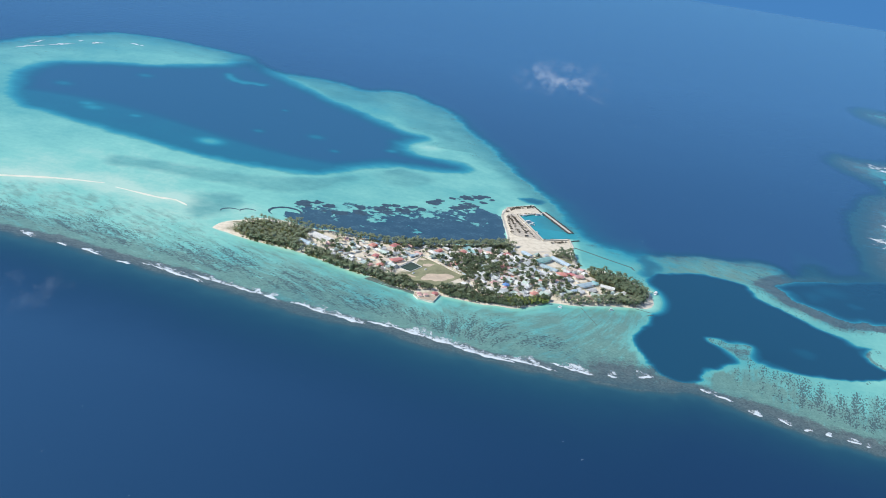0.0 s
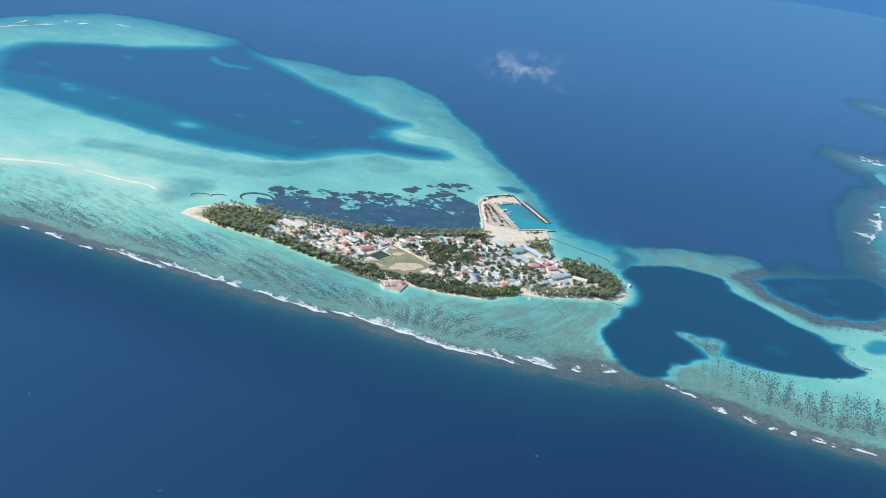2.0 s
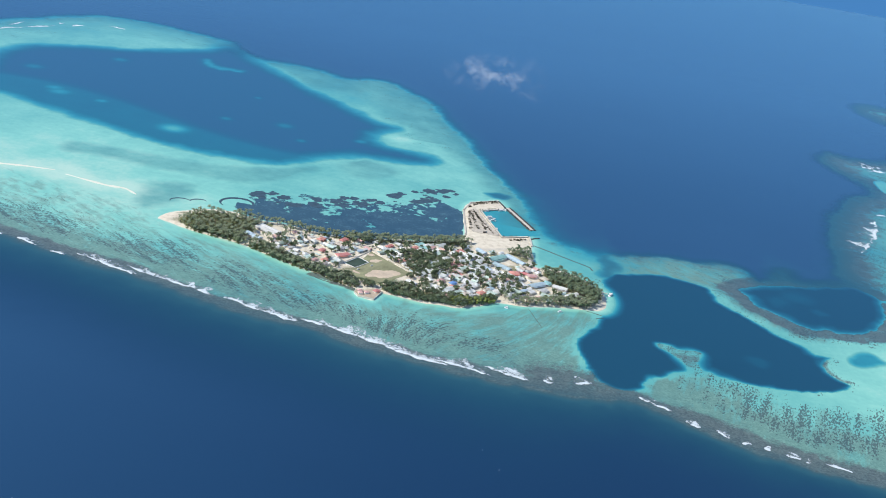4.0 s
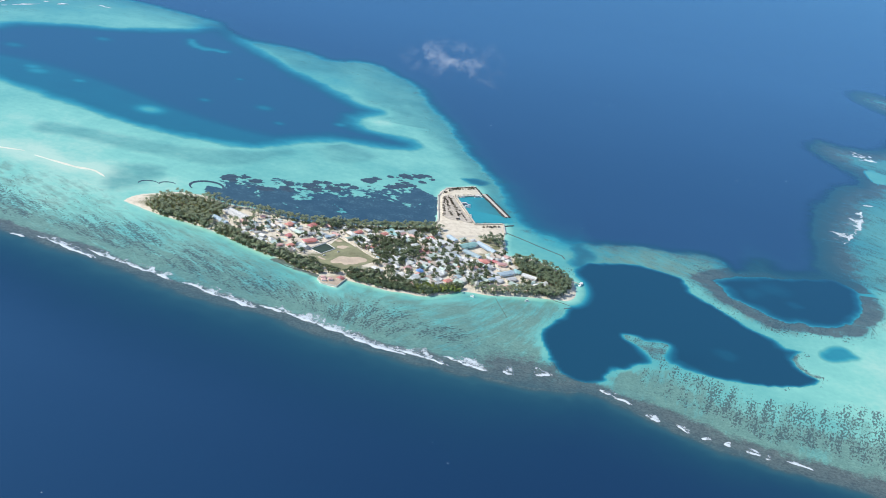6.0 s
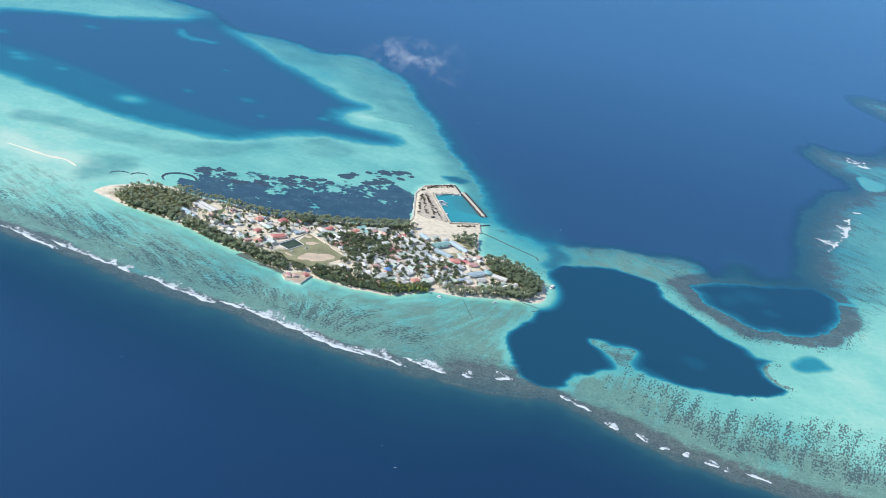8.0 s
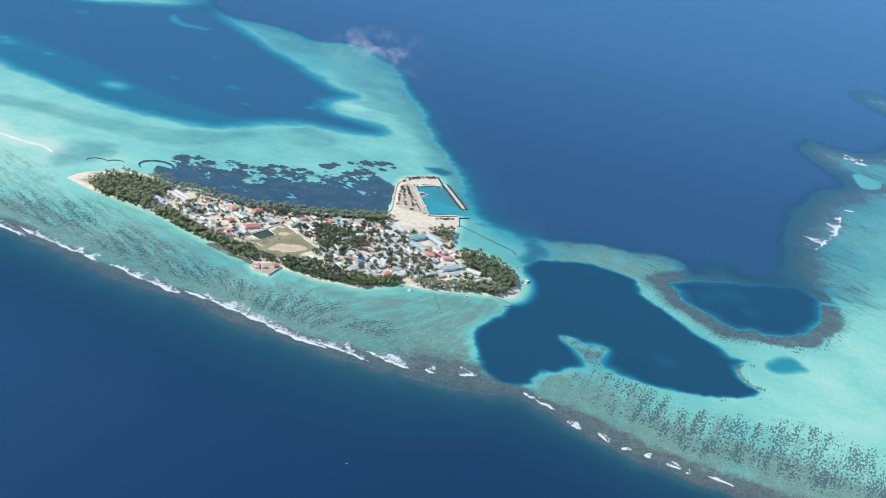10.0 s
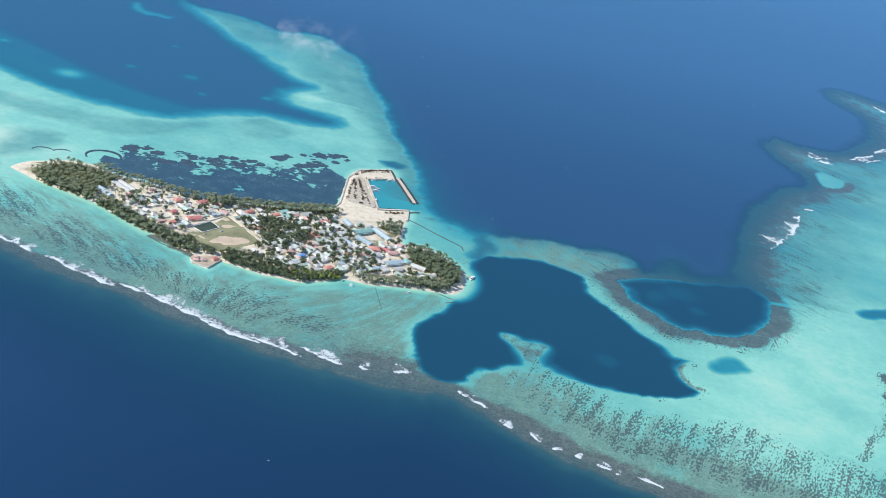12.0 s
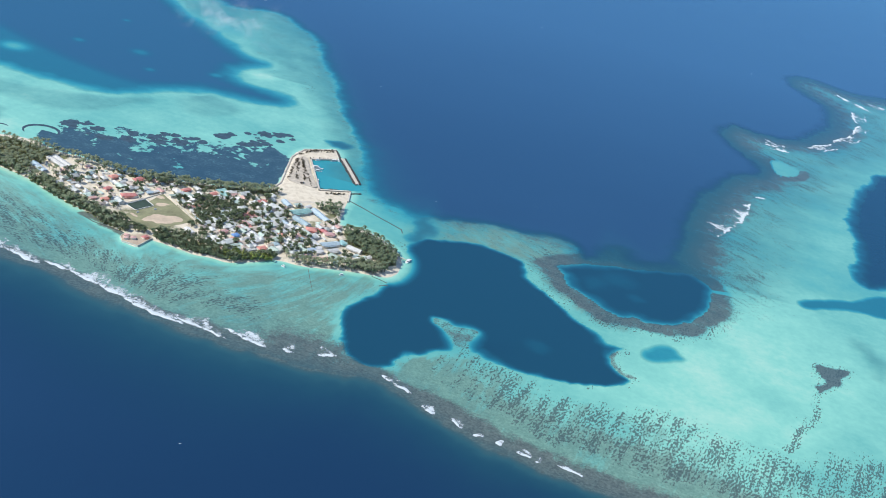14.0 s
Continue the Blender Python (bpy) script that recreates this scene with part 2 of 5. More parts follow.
ISLAND_B = [
    (292, 1764), (319, 1734), (327, 1707), (326, 1681), (316, 1656), (288, 1649), (247, 1638), (208, 1623), (168, 1619),
    (146, 1599), (117, 1579), (86, 1578), (62, 1574), (38, 1578), (14, 1581), (2, 1579), (-3, 1552), (-28, 1563),
    (-33, 1581), (-59, 1585), (-87, 1603), (-122, 1614), (-160, 1632), (-199, 1653), (-245, 1667), (-282, 1675),
    (-316, 1687), (-344, 1702),
]
ISLAND = ISLAND_A + ISLAND_B
SEAGRASS = [
    (-261, 1814), (-235, 1900), (-196, 1894), (-164, 1914), (-126, 1914), (-88, 1916), (-37, 1946), (31, 2001), (73, 1982),
    (91, 1964), (102, 1876), (96, 1838), (8, 1793), (-41, 1774), (-90, 1759), (-127, 1763), (-172, 1770), (-217, 1770),
]
PITCH = [
    (-51, 1621), (-30, 1719), (37, 1663), (-3, 1604),
]
QUAY_AREA = [
    (107, 1824), (112, 1856), (94, 1966), (102, 2019), (147, 2051), (159, 2017), (122, 1988), (161, 1881), (207, 1906),
    (218, 1840), (191, 1837), (139, 1810),
]
COURT = [
    (-61, 1658), (-44, 1688), (-27, 1675), (-43, 1648),
]
VILLAGE = [
    (-193, 1717), (-161, 1759), (-122, 1744), (-87, 1744), (-30, 1758), (61, 1791), (112, 1811), (148, 1806), (175, 1808),
    (195, 1773), (222, 1764), (243, 1710), (268, 1701), (294, 1693), (278, 1662), (230, 1647), (198, 1637), (166, 1637),
    (120, 1609), (90, 1599), (55, 1617), (37, 1628), (0, 1651), (-44, 1704), (-78, 1632), (-100, 1621), (-139, 1643),
    (-171, 1671),
]
GROVE_WEST = [
    (-321, 1701), (-313, 1745), (-287, 1768), (-247, 1766), (-207, 1751), (-204, 1718), (-218, 1691), (-212, 1653),
    (-244, 1663), (-281, 1673),
]
STRIP_WEST = [
    (-211, 1649), (-195, 1680), (-170, 1667), (-120, 1636), (-94, 1628), (-47, 1602), (-30, 1579), (-49, 1577),
    (-86, 1597), (-130, 1611), (-178, 1636),
]
STRIP_FIELD = [
    (-58, 1622), (-46, 1616), (-24, 1603), (-6, 1600), (-6, 1590), (-30, 1585), (-52, 1596), (-72, 1610),
]
STRIP_SOUTH = [
    (0, 1610), (37, 1624), (72, 1609), (112, 1609), (158, 1630), (172, 1619), (146, 1593), (117, 1574), (86, 1572),
    (55, 1570), (22, 1577), (0, 1590),
]
GROVE_EAST = [
    (227, 1762), (256, 1770), (292, 1755), (316, 1725), (323, 1697), (307, 1675), (281, 1693), (260, 1707), (242, 1720),
]
STRIP_EAST = [
    (175, 1628), (214, 1637), (246, 1649), (278, 1675), (306, 1679), (313, 1667), (291, 1648), (247, 1637), (192, 1620),
]
STRIP_NORTH = [
    (-119, 1765), (-74, 1763), (-24, 1774), (42, 1800), (105, 1834), (117, 1826), (99, 1806), (53, 1786), (-20, 1756),
    (-70, 1742), (-115, 1748),
]
GROVE_QUAY = [
    (170, 1810), (190, 1835), (211, 1832), (214, 1791), (194, 1795),
]
THICKET = [
    (-12, 1710), (25, 1748), (67, 1756), (101, 1724), (73, 1656), (34, 1643), (4, 1674),
]
TERRACE = [
    (-31, 1566), (-30, 1576), (-19, 1578), (-9, 1587), (1, 1591), (6, 1583), (-2, 1553), (-24, 1555),
]
CORAL_FIELD = [
    (-260, 1871), (-238, 1909), (-196, 1894), (-129, 1929), (-58, 1954), (5, 2045), (76, 2073), (78, 2014), (24, 1982),
    (-52, 1923), (-135, 1875), (-184, 1846),
]
SANDBAR_A = [
    (-831, 1743), (-715, 1786), (-667, 1803), (-617, 1817), (-559, 1825),
]
SANDBAR_B = [
    (-538, 1815), (-498, 1806), (-464, 1799), (-436, 1799), (-412, 1782),
]

# ---------------------------------------------------------------- materials


def water_material():
    """Sea water over sand and coral: the bed's colour, dimmed and blued by the depth of water above it."""
    n = Nodes("sea_water")
    at = n.position()
    deep, coral, bloom = n.attr("deep").outputs["Fac"], n.attr("coral").outputs["Fac"], n.attr("grass").outputs["Fac"]
    lane, pave = n.attr("lane").outputs["Vector"], n.attr("pave").outputs["Fac"]
    # uneven bed: sand ripples and drifts
    drift, ripple = n.noise(0.012, 5, at, 0.6), n.noise(0.09, 4, at, 0.6)
    shallow = n.span(deep, 0.0, 0.75, 1.0, 0.0)
    shift = n.math("ADD", n.span(drift, 0.25, 0.75, -0.055, 0.055), n.span(ripple, 0.25, 0.75, -0.025, 0.025))
    depth = n.math("ADD", deep, n.math("MULTIPLY", shift, shallow), True)
    water = n.ramp(depth, WATER)
    # coral heads stand in lanes that run down the reef
    lanes = n.noise(1.0, 2, n.scaled(lane, 0.105, 0.011, 1.0), 0.5)
    heads = n.noise(1.0, 3, n.scaled(lane, 0.42, 0.165, 1.0), 0.55)
    crumbs = n.noise(0.45, 3, at, 0.6)
    rock = n.math("ADD", n.math("ADD", n.math("MULTIPLY", heads, 0.72), n.math("MULTIPLY", crumbs, 0.12)), n.math("MULTIPLY", lanes, 0.38))
    cut = n.span(coral, 0.0, 1.0, 0.82, 0.604)
    cover = n.span(n.math("SUBTRACT", rock, cut), -0.002, 0.032, 0.0, 1.0, True)
    cover = n.math("MULTIPLY", cover, n.span(coral, 0.0, 0.25, 0.0, 0.84))
    coral_bed = n.mix(n.span(crumbs, 0.35, 0.65, 0.0, 0.45), n.ramp(depth, CORAL), n.ramp(depth, CRUST))
    crust = n.attr("crust").outputs["Fac"]
    rubble = n.math("ADD", n.math("MULTIPLY", n.noise(0.05, 5, at, 0.65), 0.6), n.math("MULTIPLY", crumbs, 0.4))
    crusted = n.span(n.math("ADD", crust, n.span(rubble, 0.3, 0.7, -0.42, 0.42)), 0.25, 0.80, 0.0, 0.92, True)
    # grey-green turf of the flats, with paler sand dragged over it in streaks
    streaks = n.math("ADD", n.math("MULTIPLY", n.noise(1.0, 5, n.scaled(lane, 0.075, 0.016, 1.0), 0.62), 0.75), n.math("MULTIPLY", drift, 0.25))
    paved = n.span(n.math("ADD", n.math("MULTIPLY", pave, 1.35), n.span(streaks, 0.38, 0.62, 0.40, -0.75)), 0.0, 1.0, 0.0, 1.0)
    paved = n.math("MULTIPLY", paved, n.span(pave, 0.0, 0.15, 0.0, 0.94))
    # thin smooth films of weed on the sheltered sand
    weedy = n.math("MULTIPLY", n.attr("turf").outputs["Fac"], n.span(n.noise(0.02, 5, at, 0.6), 0.3, 0.7, 0.55, 1.0))
    water = n.mix(weedy, water, n.ramp(depth, FILM))
    bed = n.mix(paved, water, n.ramp(depth, PAVE))
    bed = n.mix(crusted, bed, n.ramp(depth, CRUST))
    bed = n.mix(cover, bed, coral_bed)
    # mottling of the shallow bed
    speck = n.math("ADD", n.math("MULTIPLY", n.noise(0.28, 4, at, 0.65), 0.6), n.math("MULTIPLY", n.noise(0.07, 4, at, 0.6), 0.4))
    rough_bed = n.math("MULTIPLY", n.math("ADD", n.math("MULTIPLY", crust, 0.5), n.span(pave, 0.3, 0.9, 0.0, 0.62), True), n.span(depth, 0.27, 0.48, 1.0, 0.0))
    bed = n.mix(n.math("MULTIPLY", rough_bed, 0.72), bed, n.mix(1.0, bed, n.ramp(speck, [(0.38, (0.62, 0.64, 0.66)), (0.5, (1.0, 1.0, 1.0)), (0.61, (1.42, 1.36, 1.32))]), "MULTIPLY"))
    # lighter blue of sheltered water and painted far haze, by the inner mask
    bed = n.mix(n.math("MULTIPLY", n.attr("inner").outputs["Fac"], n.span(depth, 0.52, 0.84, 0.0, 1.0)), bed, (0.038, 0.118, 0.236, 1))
    # seagrass meadows, with ragged clearings
    blot = n.math("ADD", n.math("MULTIPLY", n.noise(0.030, 5, at, 0.6), 0.7), n.math("MULTIPLY", n.noise(0.11, 3, at), 0.3))
    meadow = n.span(n.math("ADD", blot, n.math("MULTIPLY", bloom, 0.47)), 0.80, 0.86, 0.0, 1.0, True)
    turf = n.ramp(n.math("ADD", n.math("MULTIPLY", n.noise(0.045, 5, at, 0.65), 0.6), n.math("MULTIPLY", n.noise(0.25, 3, at, 0.6), 0.4)),
                  [(0.38, (0.026, 0.050, 0.086)), (0.52, (0.036, 0.066, 0.104)), (0.64, (0.075, 0.135, 0.165))])
    bed = n.mix(n.math("MULTIPLY", meadow, 0.93), bed, turf)
    # wind-roughened surface
    swell = n.noise(0.035, 4, n.scaled(at, 1.0, 2.2, 1.0), 0.6)
    chop = n.noise(0.32, 3, at)
    rough_sea = n.bump(n.math("ADD", swell, n.math("MULTIPLY", chop, 0.25)), 0.10, 2.0)
    below = n.add("BsdfDiffuse", Color=bed, Normal=rough_sea).outputs[0]
    above = n.add("BsdfGlossy", Color=(0.42, 0.75, 1.0, 1), Roughness=0.24, Normal=rough_sea).outputs[0]
    mirror = n.math("MULTIPLY", n.add("Fresnel", IOR=1.56, Normal=rough_sea).outputs[0], 1.0, True)
    both = n.add("MixShader", i0=mirror, i1=below, i2=above).outputs[0]
    n.tree.links.new(both, n.tree.nodes["Material Output"].inputs["Surface"])
    return n.mat


WATER = [(0.0, (0.52, 0.77, 0.62)), (0.10, (0.275, 0.66, 0.54)), (0.20, (0.152, 0.482, 0.428)), (0.31, (0.048, 0.36, 0.40)), (0.43, (0.024, 0.248, 0.325)),
         (0.63, (0.013, 0.128, 0.198)), (0.84, (0.010, 0.068, 0.116)), (1.0, (0.009, 0.038, 0.095))]
FILM = [(0.0, (0.15, 0.42, 0.37)), (0.2, (0.080, 0.285, 0.280)), (0.4, (0.045, 0.20, 0.235)), (0.75, (0.016, 0.078, 0.13)), (1.0, (0.009, 0.037, 0.093))]
PAVE = [(0.0, (0.22, 0.36, 0.28)), (0.2, (0.158, 0.300, 0.242)), (0.4, (0.060, 0.185, 0.205)), (0.75, (0.016, 0.075, 0.12)), (1.0, (0.009, 0.037, 0.093))]
CORAL = [(0.0, (0.085, 0.118, 0.110)), (0.25, (0.052, 0.106, 0.106)), (0.6, (0.016, 0.085, 0.12)), (1.0, (0.010, 0.045, 0.11))]
CRUST = [(0.0, (0.160, 0.180, 0.160)), (0.25, (0.102, 0.132, 0.126)), (0.42, (0.043, 0.102, 0.115)), (0.60, (0.025, 0.100, 0.126)), (0.80, (0.013, 0.066, 0.106)), (1.0, (0.009, 0.037, 0.093))]
M_WATER = water_material()


def land_material():
    """Coral sand, trodden soil and thin grass."""
    n = Nodes("coral_sand")
    at = n.position()
    green = n.attr("green").outputs["Fac"]
    broad, mid, fine = n.noise(0.03, 5, at, 0.6), n.noise(0.12, 4, at, 0.6), n.noise(0.8, 3, at)
    sand = n.ramp(n.math("ADD", n.math("MULTIPLY", mid, 0.7), n.math("MULTIPLY", fine, 0.3)),
                  [(0.3, (0.54, 0.48, 0.37)), (0.5, (0.74, 0.675, 0.545)), (0.7, (0.82, 0.765, 0.645))])
    soil = n.ramp(mid, [(0.3, (0.11, 0.13, 0.065)), (0.55, (0.18, 0.195, 0.105)), (0.75, (0.29, 0.275, 0.17))])
    grown = n.span(n.math("ADD", n.math("ADD", broad, n.math("MULTIPLY", fine, 0.25)), green), 1.02, 1.20, 0.0, 1.0, True)
    n.set(Base_Color=n.mix(grown, sand, soil), Roughness=0.95, Normal=n.bump(n.math("ADD", mid, fine), 0.4, 0.4))
    n.bsdf.inputs["Specular IOR Level"].default_value = 0.15
    return n.mat


M_LAND = land_material()

# ---------------------------------------------------------------- sea, reef and lagoons
platform = smooth_line(PLATFORM)
lagoon_w, lagoon_e, lagoon_ring = smooth_line(LAGOON_W), smooth_line(LAGOON_E), smooth_line(LAGOON_RING)
lagoon_far, channel, pool = smooth_line(LAGOON_FAR), smooth_line(CHANNEL), smooth_line(POOL)
blue_hole, dredged, island = smooth_line(BLUE_HOLE), smooth_line(DREDGED), smooth_line(ISLAND, steps=3)
basin, seagrass = np.array(BASIN, float), smooth_line(SEAGRASS)


def ladder(low, high, fine, outer_low, outer_high, growth):
    """Coordinates that lie close between low and high and ever wider beyond."""
    mid = list(np.arange(low, high, fine))
    up, gap = [mid[-1]], fine
    while up[-1] < outer_high:
        gap *= growth
        up.append(up[-1] + gap)
    down, gap = [low], fine
    while down[-1] > outer_low:
        gap *= growth
        down.append(down[-1] - gap)
    return np.array(down[:0:-1] + mid + up[1:])


gx = ladder(-430, 1000, 3.4, -30000, 30000, 1.022)
gy = ladder(1240, 2050, 3.4, -3000, 40000, 1.011)
GX, GY = np.meshgrid(gx, gy)
X, Y = GX.ravel(), GY.ravel()
# outlines wander a little
wx = X + (value_noise(X, Y, 60, 3) - 0.5) * 22
wy = Y + (value_noise(X, Y, 60, 9) - 0.5) * 22
wx, wy = wx + (value_noise(X, Y, 17, 13, 3) - 0.5) * 13, wy + (value_noise(X, Y, 17, 19, 3) - 0.5) * 13
WX, WY = wx.reshape(GX.shape), wy.reshape(GX.shape)
rim = grid_distance(platform, 420)
# lanes run with the swell: slanting in the west, fanning out off the island's south shore, straight in the east
south_line = smooth_line([(-1300, 1760), (-900, 1640), (-450, 1528), (-50, 1425), (300, 1385), (480, 1315), (700, 1262), (1000, 1250)], False, 6)
crest = grid_distance(south_line, 400, False, 0.0)
north = Y > 1700 + 0.10 * X
lean_x = np.interp(X, (-500, -250, -150, -100, 20, 110, 180, 320, 450, 700), (-1.10, -1.05, -0.90, -0.75, -0.1, 0.62, 0.80, 0.35, 0.18, 0.28))
lane_s = np.where(north, 0.59 * X + 0.81 * Y + 5000, (X - (Y - 1500) * lean_x) / np.sqrt(1 + lean_x**2))
lane_d = np.where(north, 2.0 * (0.81 * X - 0.59 * Y), (Y - 1500) * np.sqrt(1 + lean_x**2) * np.interp(X, (-50, 350), (1.6, 1.0)))
depth = 1.7 + (value_noise(X, Y, 150, 21) - 0.5) * 1.4


def basin_of(line, depth, deepest, slope, wander=1.0):
    d = grid_distance(line, 70, True, wander)
    return np.where(d > 0, np.maximum(depth, np.minimum(deepest, depth + d * slope)), depth), d


south = step(150, -250, Y - 1560 - 0.05 * X) * step(1400, 1000, X)
slope = 0.20 - (0.09 - 0.06 * step(200, 420, X)) * south + 0.40 * step(560, 800, X) * step(1850, 2100, Y) + 0.15 * step(2000, 2200, Y)
slope = slope + 0.5 * step(330, 370, X) * step(620, 580, X) * step(1840, 1880, Y)
depth = np.where(rim < 0, 3.2 - 0.9 * south + 0.19 * south * np.clip(-rim, 0, 22) + 2.4 * step(520, 640, X) * step(1840, 1930, Y) - rim * slope, depth + 1.3 * np.exp(-np.maximum(rim, 0) / 22))
# the outer shelf in the north-east lies deep and rises towards the surf
shelf = step(520, 640, X) * step(1840, 1930, Y)
depth = depth + 4.0 * np.exp(-((X - 655) / 95) ** 2 - ((Y - 1945) / 32) ** 2)
depth = np.where(rim > 0, depth + shelf * 3.4 * np.exp(-np.maximum(rim, 0) / 42), depth)
# a pass through the far rim
depth = depth + 5.0 * np.exp(-(((X + 495) / 60) ** 2 + ((Y - 2795) / 60) ** 2))
# broad sand shoals
for cx, cy, r, amount in ((790, 1560, 260, 1.1), (900, 1800, 200, 0.8), (-560, 1850, 300, 1.0), (-330, 1880, 220, 0.75), (-330, 1625, 140, 0.7), (-720, 1950, 250, 1.0), (-60, 2070, 170, 0.7), (70, 2180, 120, 0.6), (60, 2330, 120, 0.5)):
    depth = depth - 0.7 * amount * np.exp(-(((X - cx) / r) ** 2 + ((Y - cy) / r) ** 2)) * (rim > 0)
depth, d_w = basin_of(lagoon_w, depth, 6.3 + 3.2 * step(-25, 25, Y - 2205 - 60 * np.sin(X / 160) + 0.10 * (X + 450)), 0.14)
# pale coral heads and a sand streak in the wide lagoon
head_lift = np.zeros_like(X)
for cx, cy, r in ((-821, 2370, 22), (-732, 2254, 14), (-714, 2234, 18), (-697, 2530, 20), (-460, 2136, 26), (-392, 2250, 14), (-281, 2270, 20), (-234, 2195, 12),
                  (-132, 2253, 14), (-627, 2222, 10), (-371, 2426, 10), (-58, 2319, 30)):
    head_lift = np.maximum(head_lift, np.exp(-(((X - cx) / r) ** 2 + ((Y - cy) / (r * 0.9)) ** 2) ** 1.5) * (0.42 if r < 25 else 0.62))
streak = grid_distance(smooth_line([(-541, 2653), (-513, 2609), (-455, 2610)], False), 80, False)
head_lift = np.maximum(head_lift, 0.6 * np.exp(-(streak / 16) ** 2))
depth = depth * (1 - head_lift)
for bar in (SANDBAR_A, SANDBAR_B):      # water thins out round the sandbars
    d_x = grid_distance(smooth_line(bar, False, 4), 120, False)
    depth = depth * (1 - 0.95 * np.exp(-(d_x / 30) ** 2))
d_t = grid_distance(smooth_line(LAGOON_SPIT), 60, True, 0.35)
d_e = grid_distance(lagoon_e, 70, True, 0.7)
d_e = np.where(d_t > -60, np.minimum(d_e, -d_t), d_e)
depth = np.where(d_e > 0, np.maximum(depth, np.minimum(14.0, depth + d_e * (0.48 + 2.4 * value_noise(X, Y, 90, 27) ** 2))), depth)
depth, d_r = basin_of(lagoon_ring, depth, 14.0, 0.40 + 0.9 * value_noise(X, Y, 90, 29) ** 2, 0.7)
for cx, cy, r in ((534, 1577, 15), (666, 1798, 14), (606, 1818, 20), (640, 1850, 26)):
    depth = depth * (1 - 0.22 * np.exp(-(((wx - cx) / r) ** 2 + ((wy - cy) / r) ** 2) ** 1.5))
depth, d_f = basin_of(lagoon_far, depth, 17.0, 0.5)
depth, d_c = basin_of(channel, depth, 5.6, 0.4, 0.4)
depth, d_p = basin_of(pool, depth, 3.9, 0.24, 0.4)
d_b = grid_distance(blue_hole, 60, True, 0.0)
depth = np.where(d_b > 0, 2.0, depth)
gap = grid_distance([(331, 1880), (338, 1835), (332, 1790)], 120, False)
depth = np.maximum(depth, 5.5 * np.exp(-(gap / 17) ** 2))
depth, d_d = basin_of(dredged, depth, 6.5, 0.4)
d_h = grid_distance(basin, 60, True, 0.0)
depth = np.where(d_h > -3, 3.0, depth)
d_i = grid_distance(island, 80, True, 0.0)
off = np.maximum(0, -d_i)
depth = np.where(d_i > -60, np.minimum(depth, 0.35 + off * 0.09 + np.maximum(0, off - 10) ** 2 * 0.03 + 2.6 * (d_h > -3)), depth)
depth = np.maximum(depth, 0.05)
deep = 1 - np.exp(-depth / 7.5)
# zones across the southern flats, from the surf inwards: brown crust, grey-green turf, coral heads, sand
facing_south = step(360, 270, crest) * (Y < 1800) * step(-1500, -1200, X)
wander = 60 * (value_noise(X, Y, 85, 47) - 0.5)
west, east = step(250, 60, X), step(380, 470, X)
middle = np.clip(1 - west - east, 0, 1)
inward = rim + 0.5 * wander
heads_w = step(30, 62, inward) * (0.55 * step(215, 160, rim + wander) + 0.48 * step(140, 95, inward))
heads_e = step(40, 85, inward) * step(205, 140, rim + wander - 40 * step(600, 720, X)) * (1.0 + 0.25 * step(480, 560, X))
heads_m = step(45, 75, inward) * step(120, 95, inward) * step(230, 150, X) + 0.32 * step(60, 110, inward)
grown = west * heads_w + east * heads_e + middle * heads_m
flat = np.where(facing_south > 0, grown * facing_south, 0.85 * step(8, 45, rim) * step(230, 110, rim + wander))
coral = flat * (0.45 + 0.85 * value_noise(X, Y, 60, 41))
coral = np.where((X < 480) & (Y > 1740), coral * np.where(Y > 2300, 0.5, 0.15), coral)
coral = np.where(d_i > -70, coral * step(-6, -46, d_i), coral)
turf_w = 1.0 * step(105, 55, inward) + (0.30 + 0.35 * step(-330, -150, X)) * step(260, 150, rim + wander) * step(55, 105, inward)
turf_e = 1.0 * step(125, 85, inward) + 0.30 * step(180, 130, rim + wander) * step(85, 120, inward)
turf_m = 0.75 + 0.25 * step(130, 70, inward)
pave = facing_south * np.clip(west * turf_w + east * turf_e + middle * turf_m, 0, 1) * step(4, -40, d_i)
pave = np.where(d_e > -45, pave * step(0, -16, d_e), pave)
# turf on the northern flats and the lagoons' rims
film = np.zeros_like(X)
for outline, amount in ((TURF_BAND, 0.85), (TURF_NECK, 0.85), (TURF_POINT, 0.95), (TURF_EAST, 0.8)):
    d_x = grid_distance(smooth_line(outline), 60)
    film = np.maximum(film, amount * step(-16, 16, d_x) * (0.7 + 0.5 * value_noise(X, Y, 40, 39)))
film = np.maximum(film, 0.85 * step(80, 25, rim + 0.6 * wander) * (Y > 1940) * (X < 300))
film = np.maximum(film, (0.35 + 0.45 * step(-450, -250, X)) * step(170, 70, rim + wander) * (Y > 2330) * (X < 100))
film = np.maximum(film, 0.75 * step(230, 120, rim + wander) * step(620, 700, X) * (Y > 1930))
film = film * step(2, -6, d_b) * step(-4, 12, rim) * step(2, -14, d_w) * step(-6, -24, d_i)
coral = np.maximum(coral, 0.55 * step(-22, -4, d_e) * (d_e < 3) * (value_noise(X, Y, 70, 5) > 0.47))
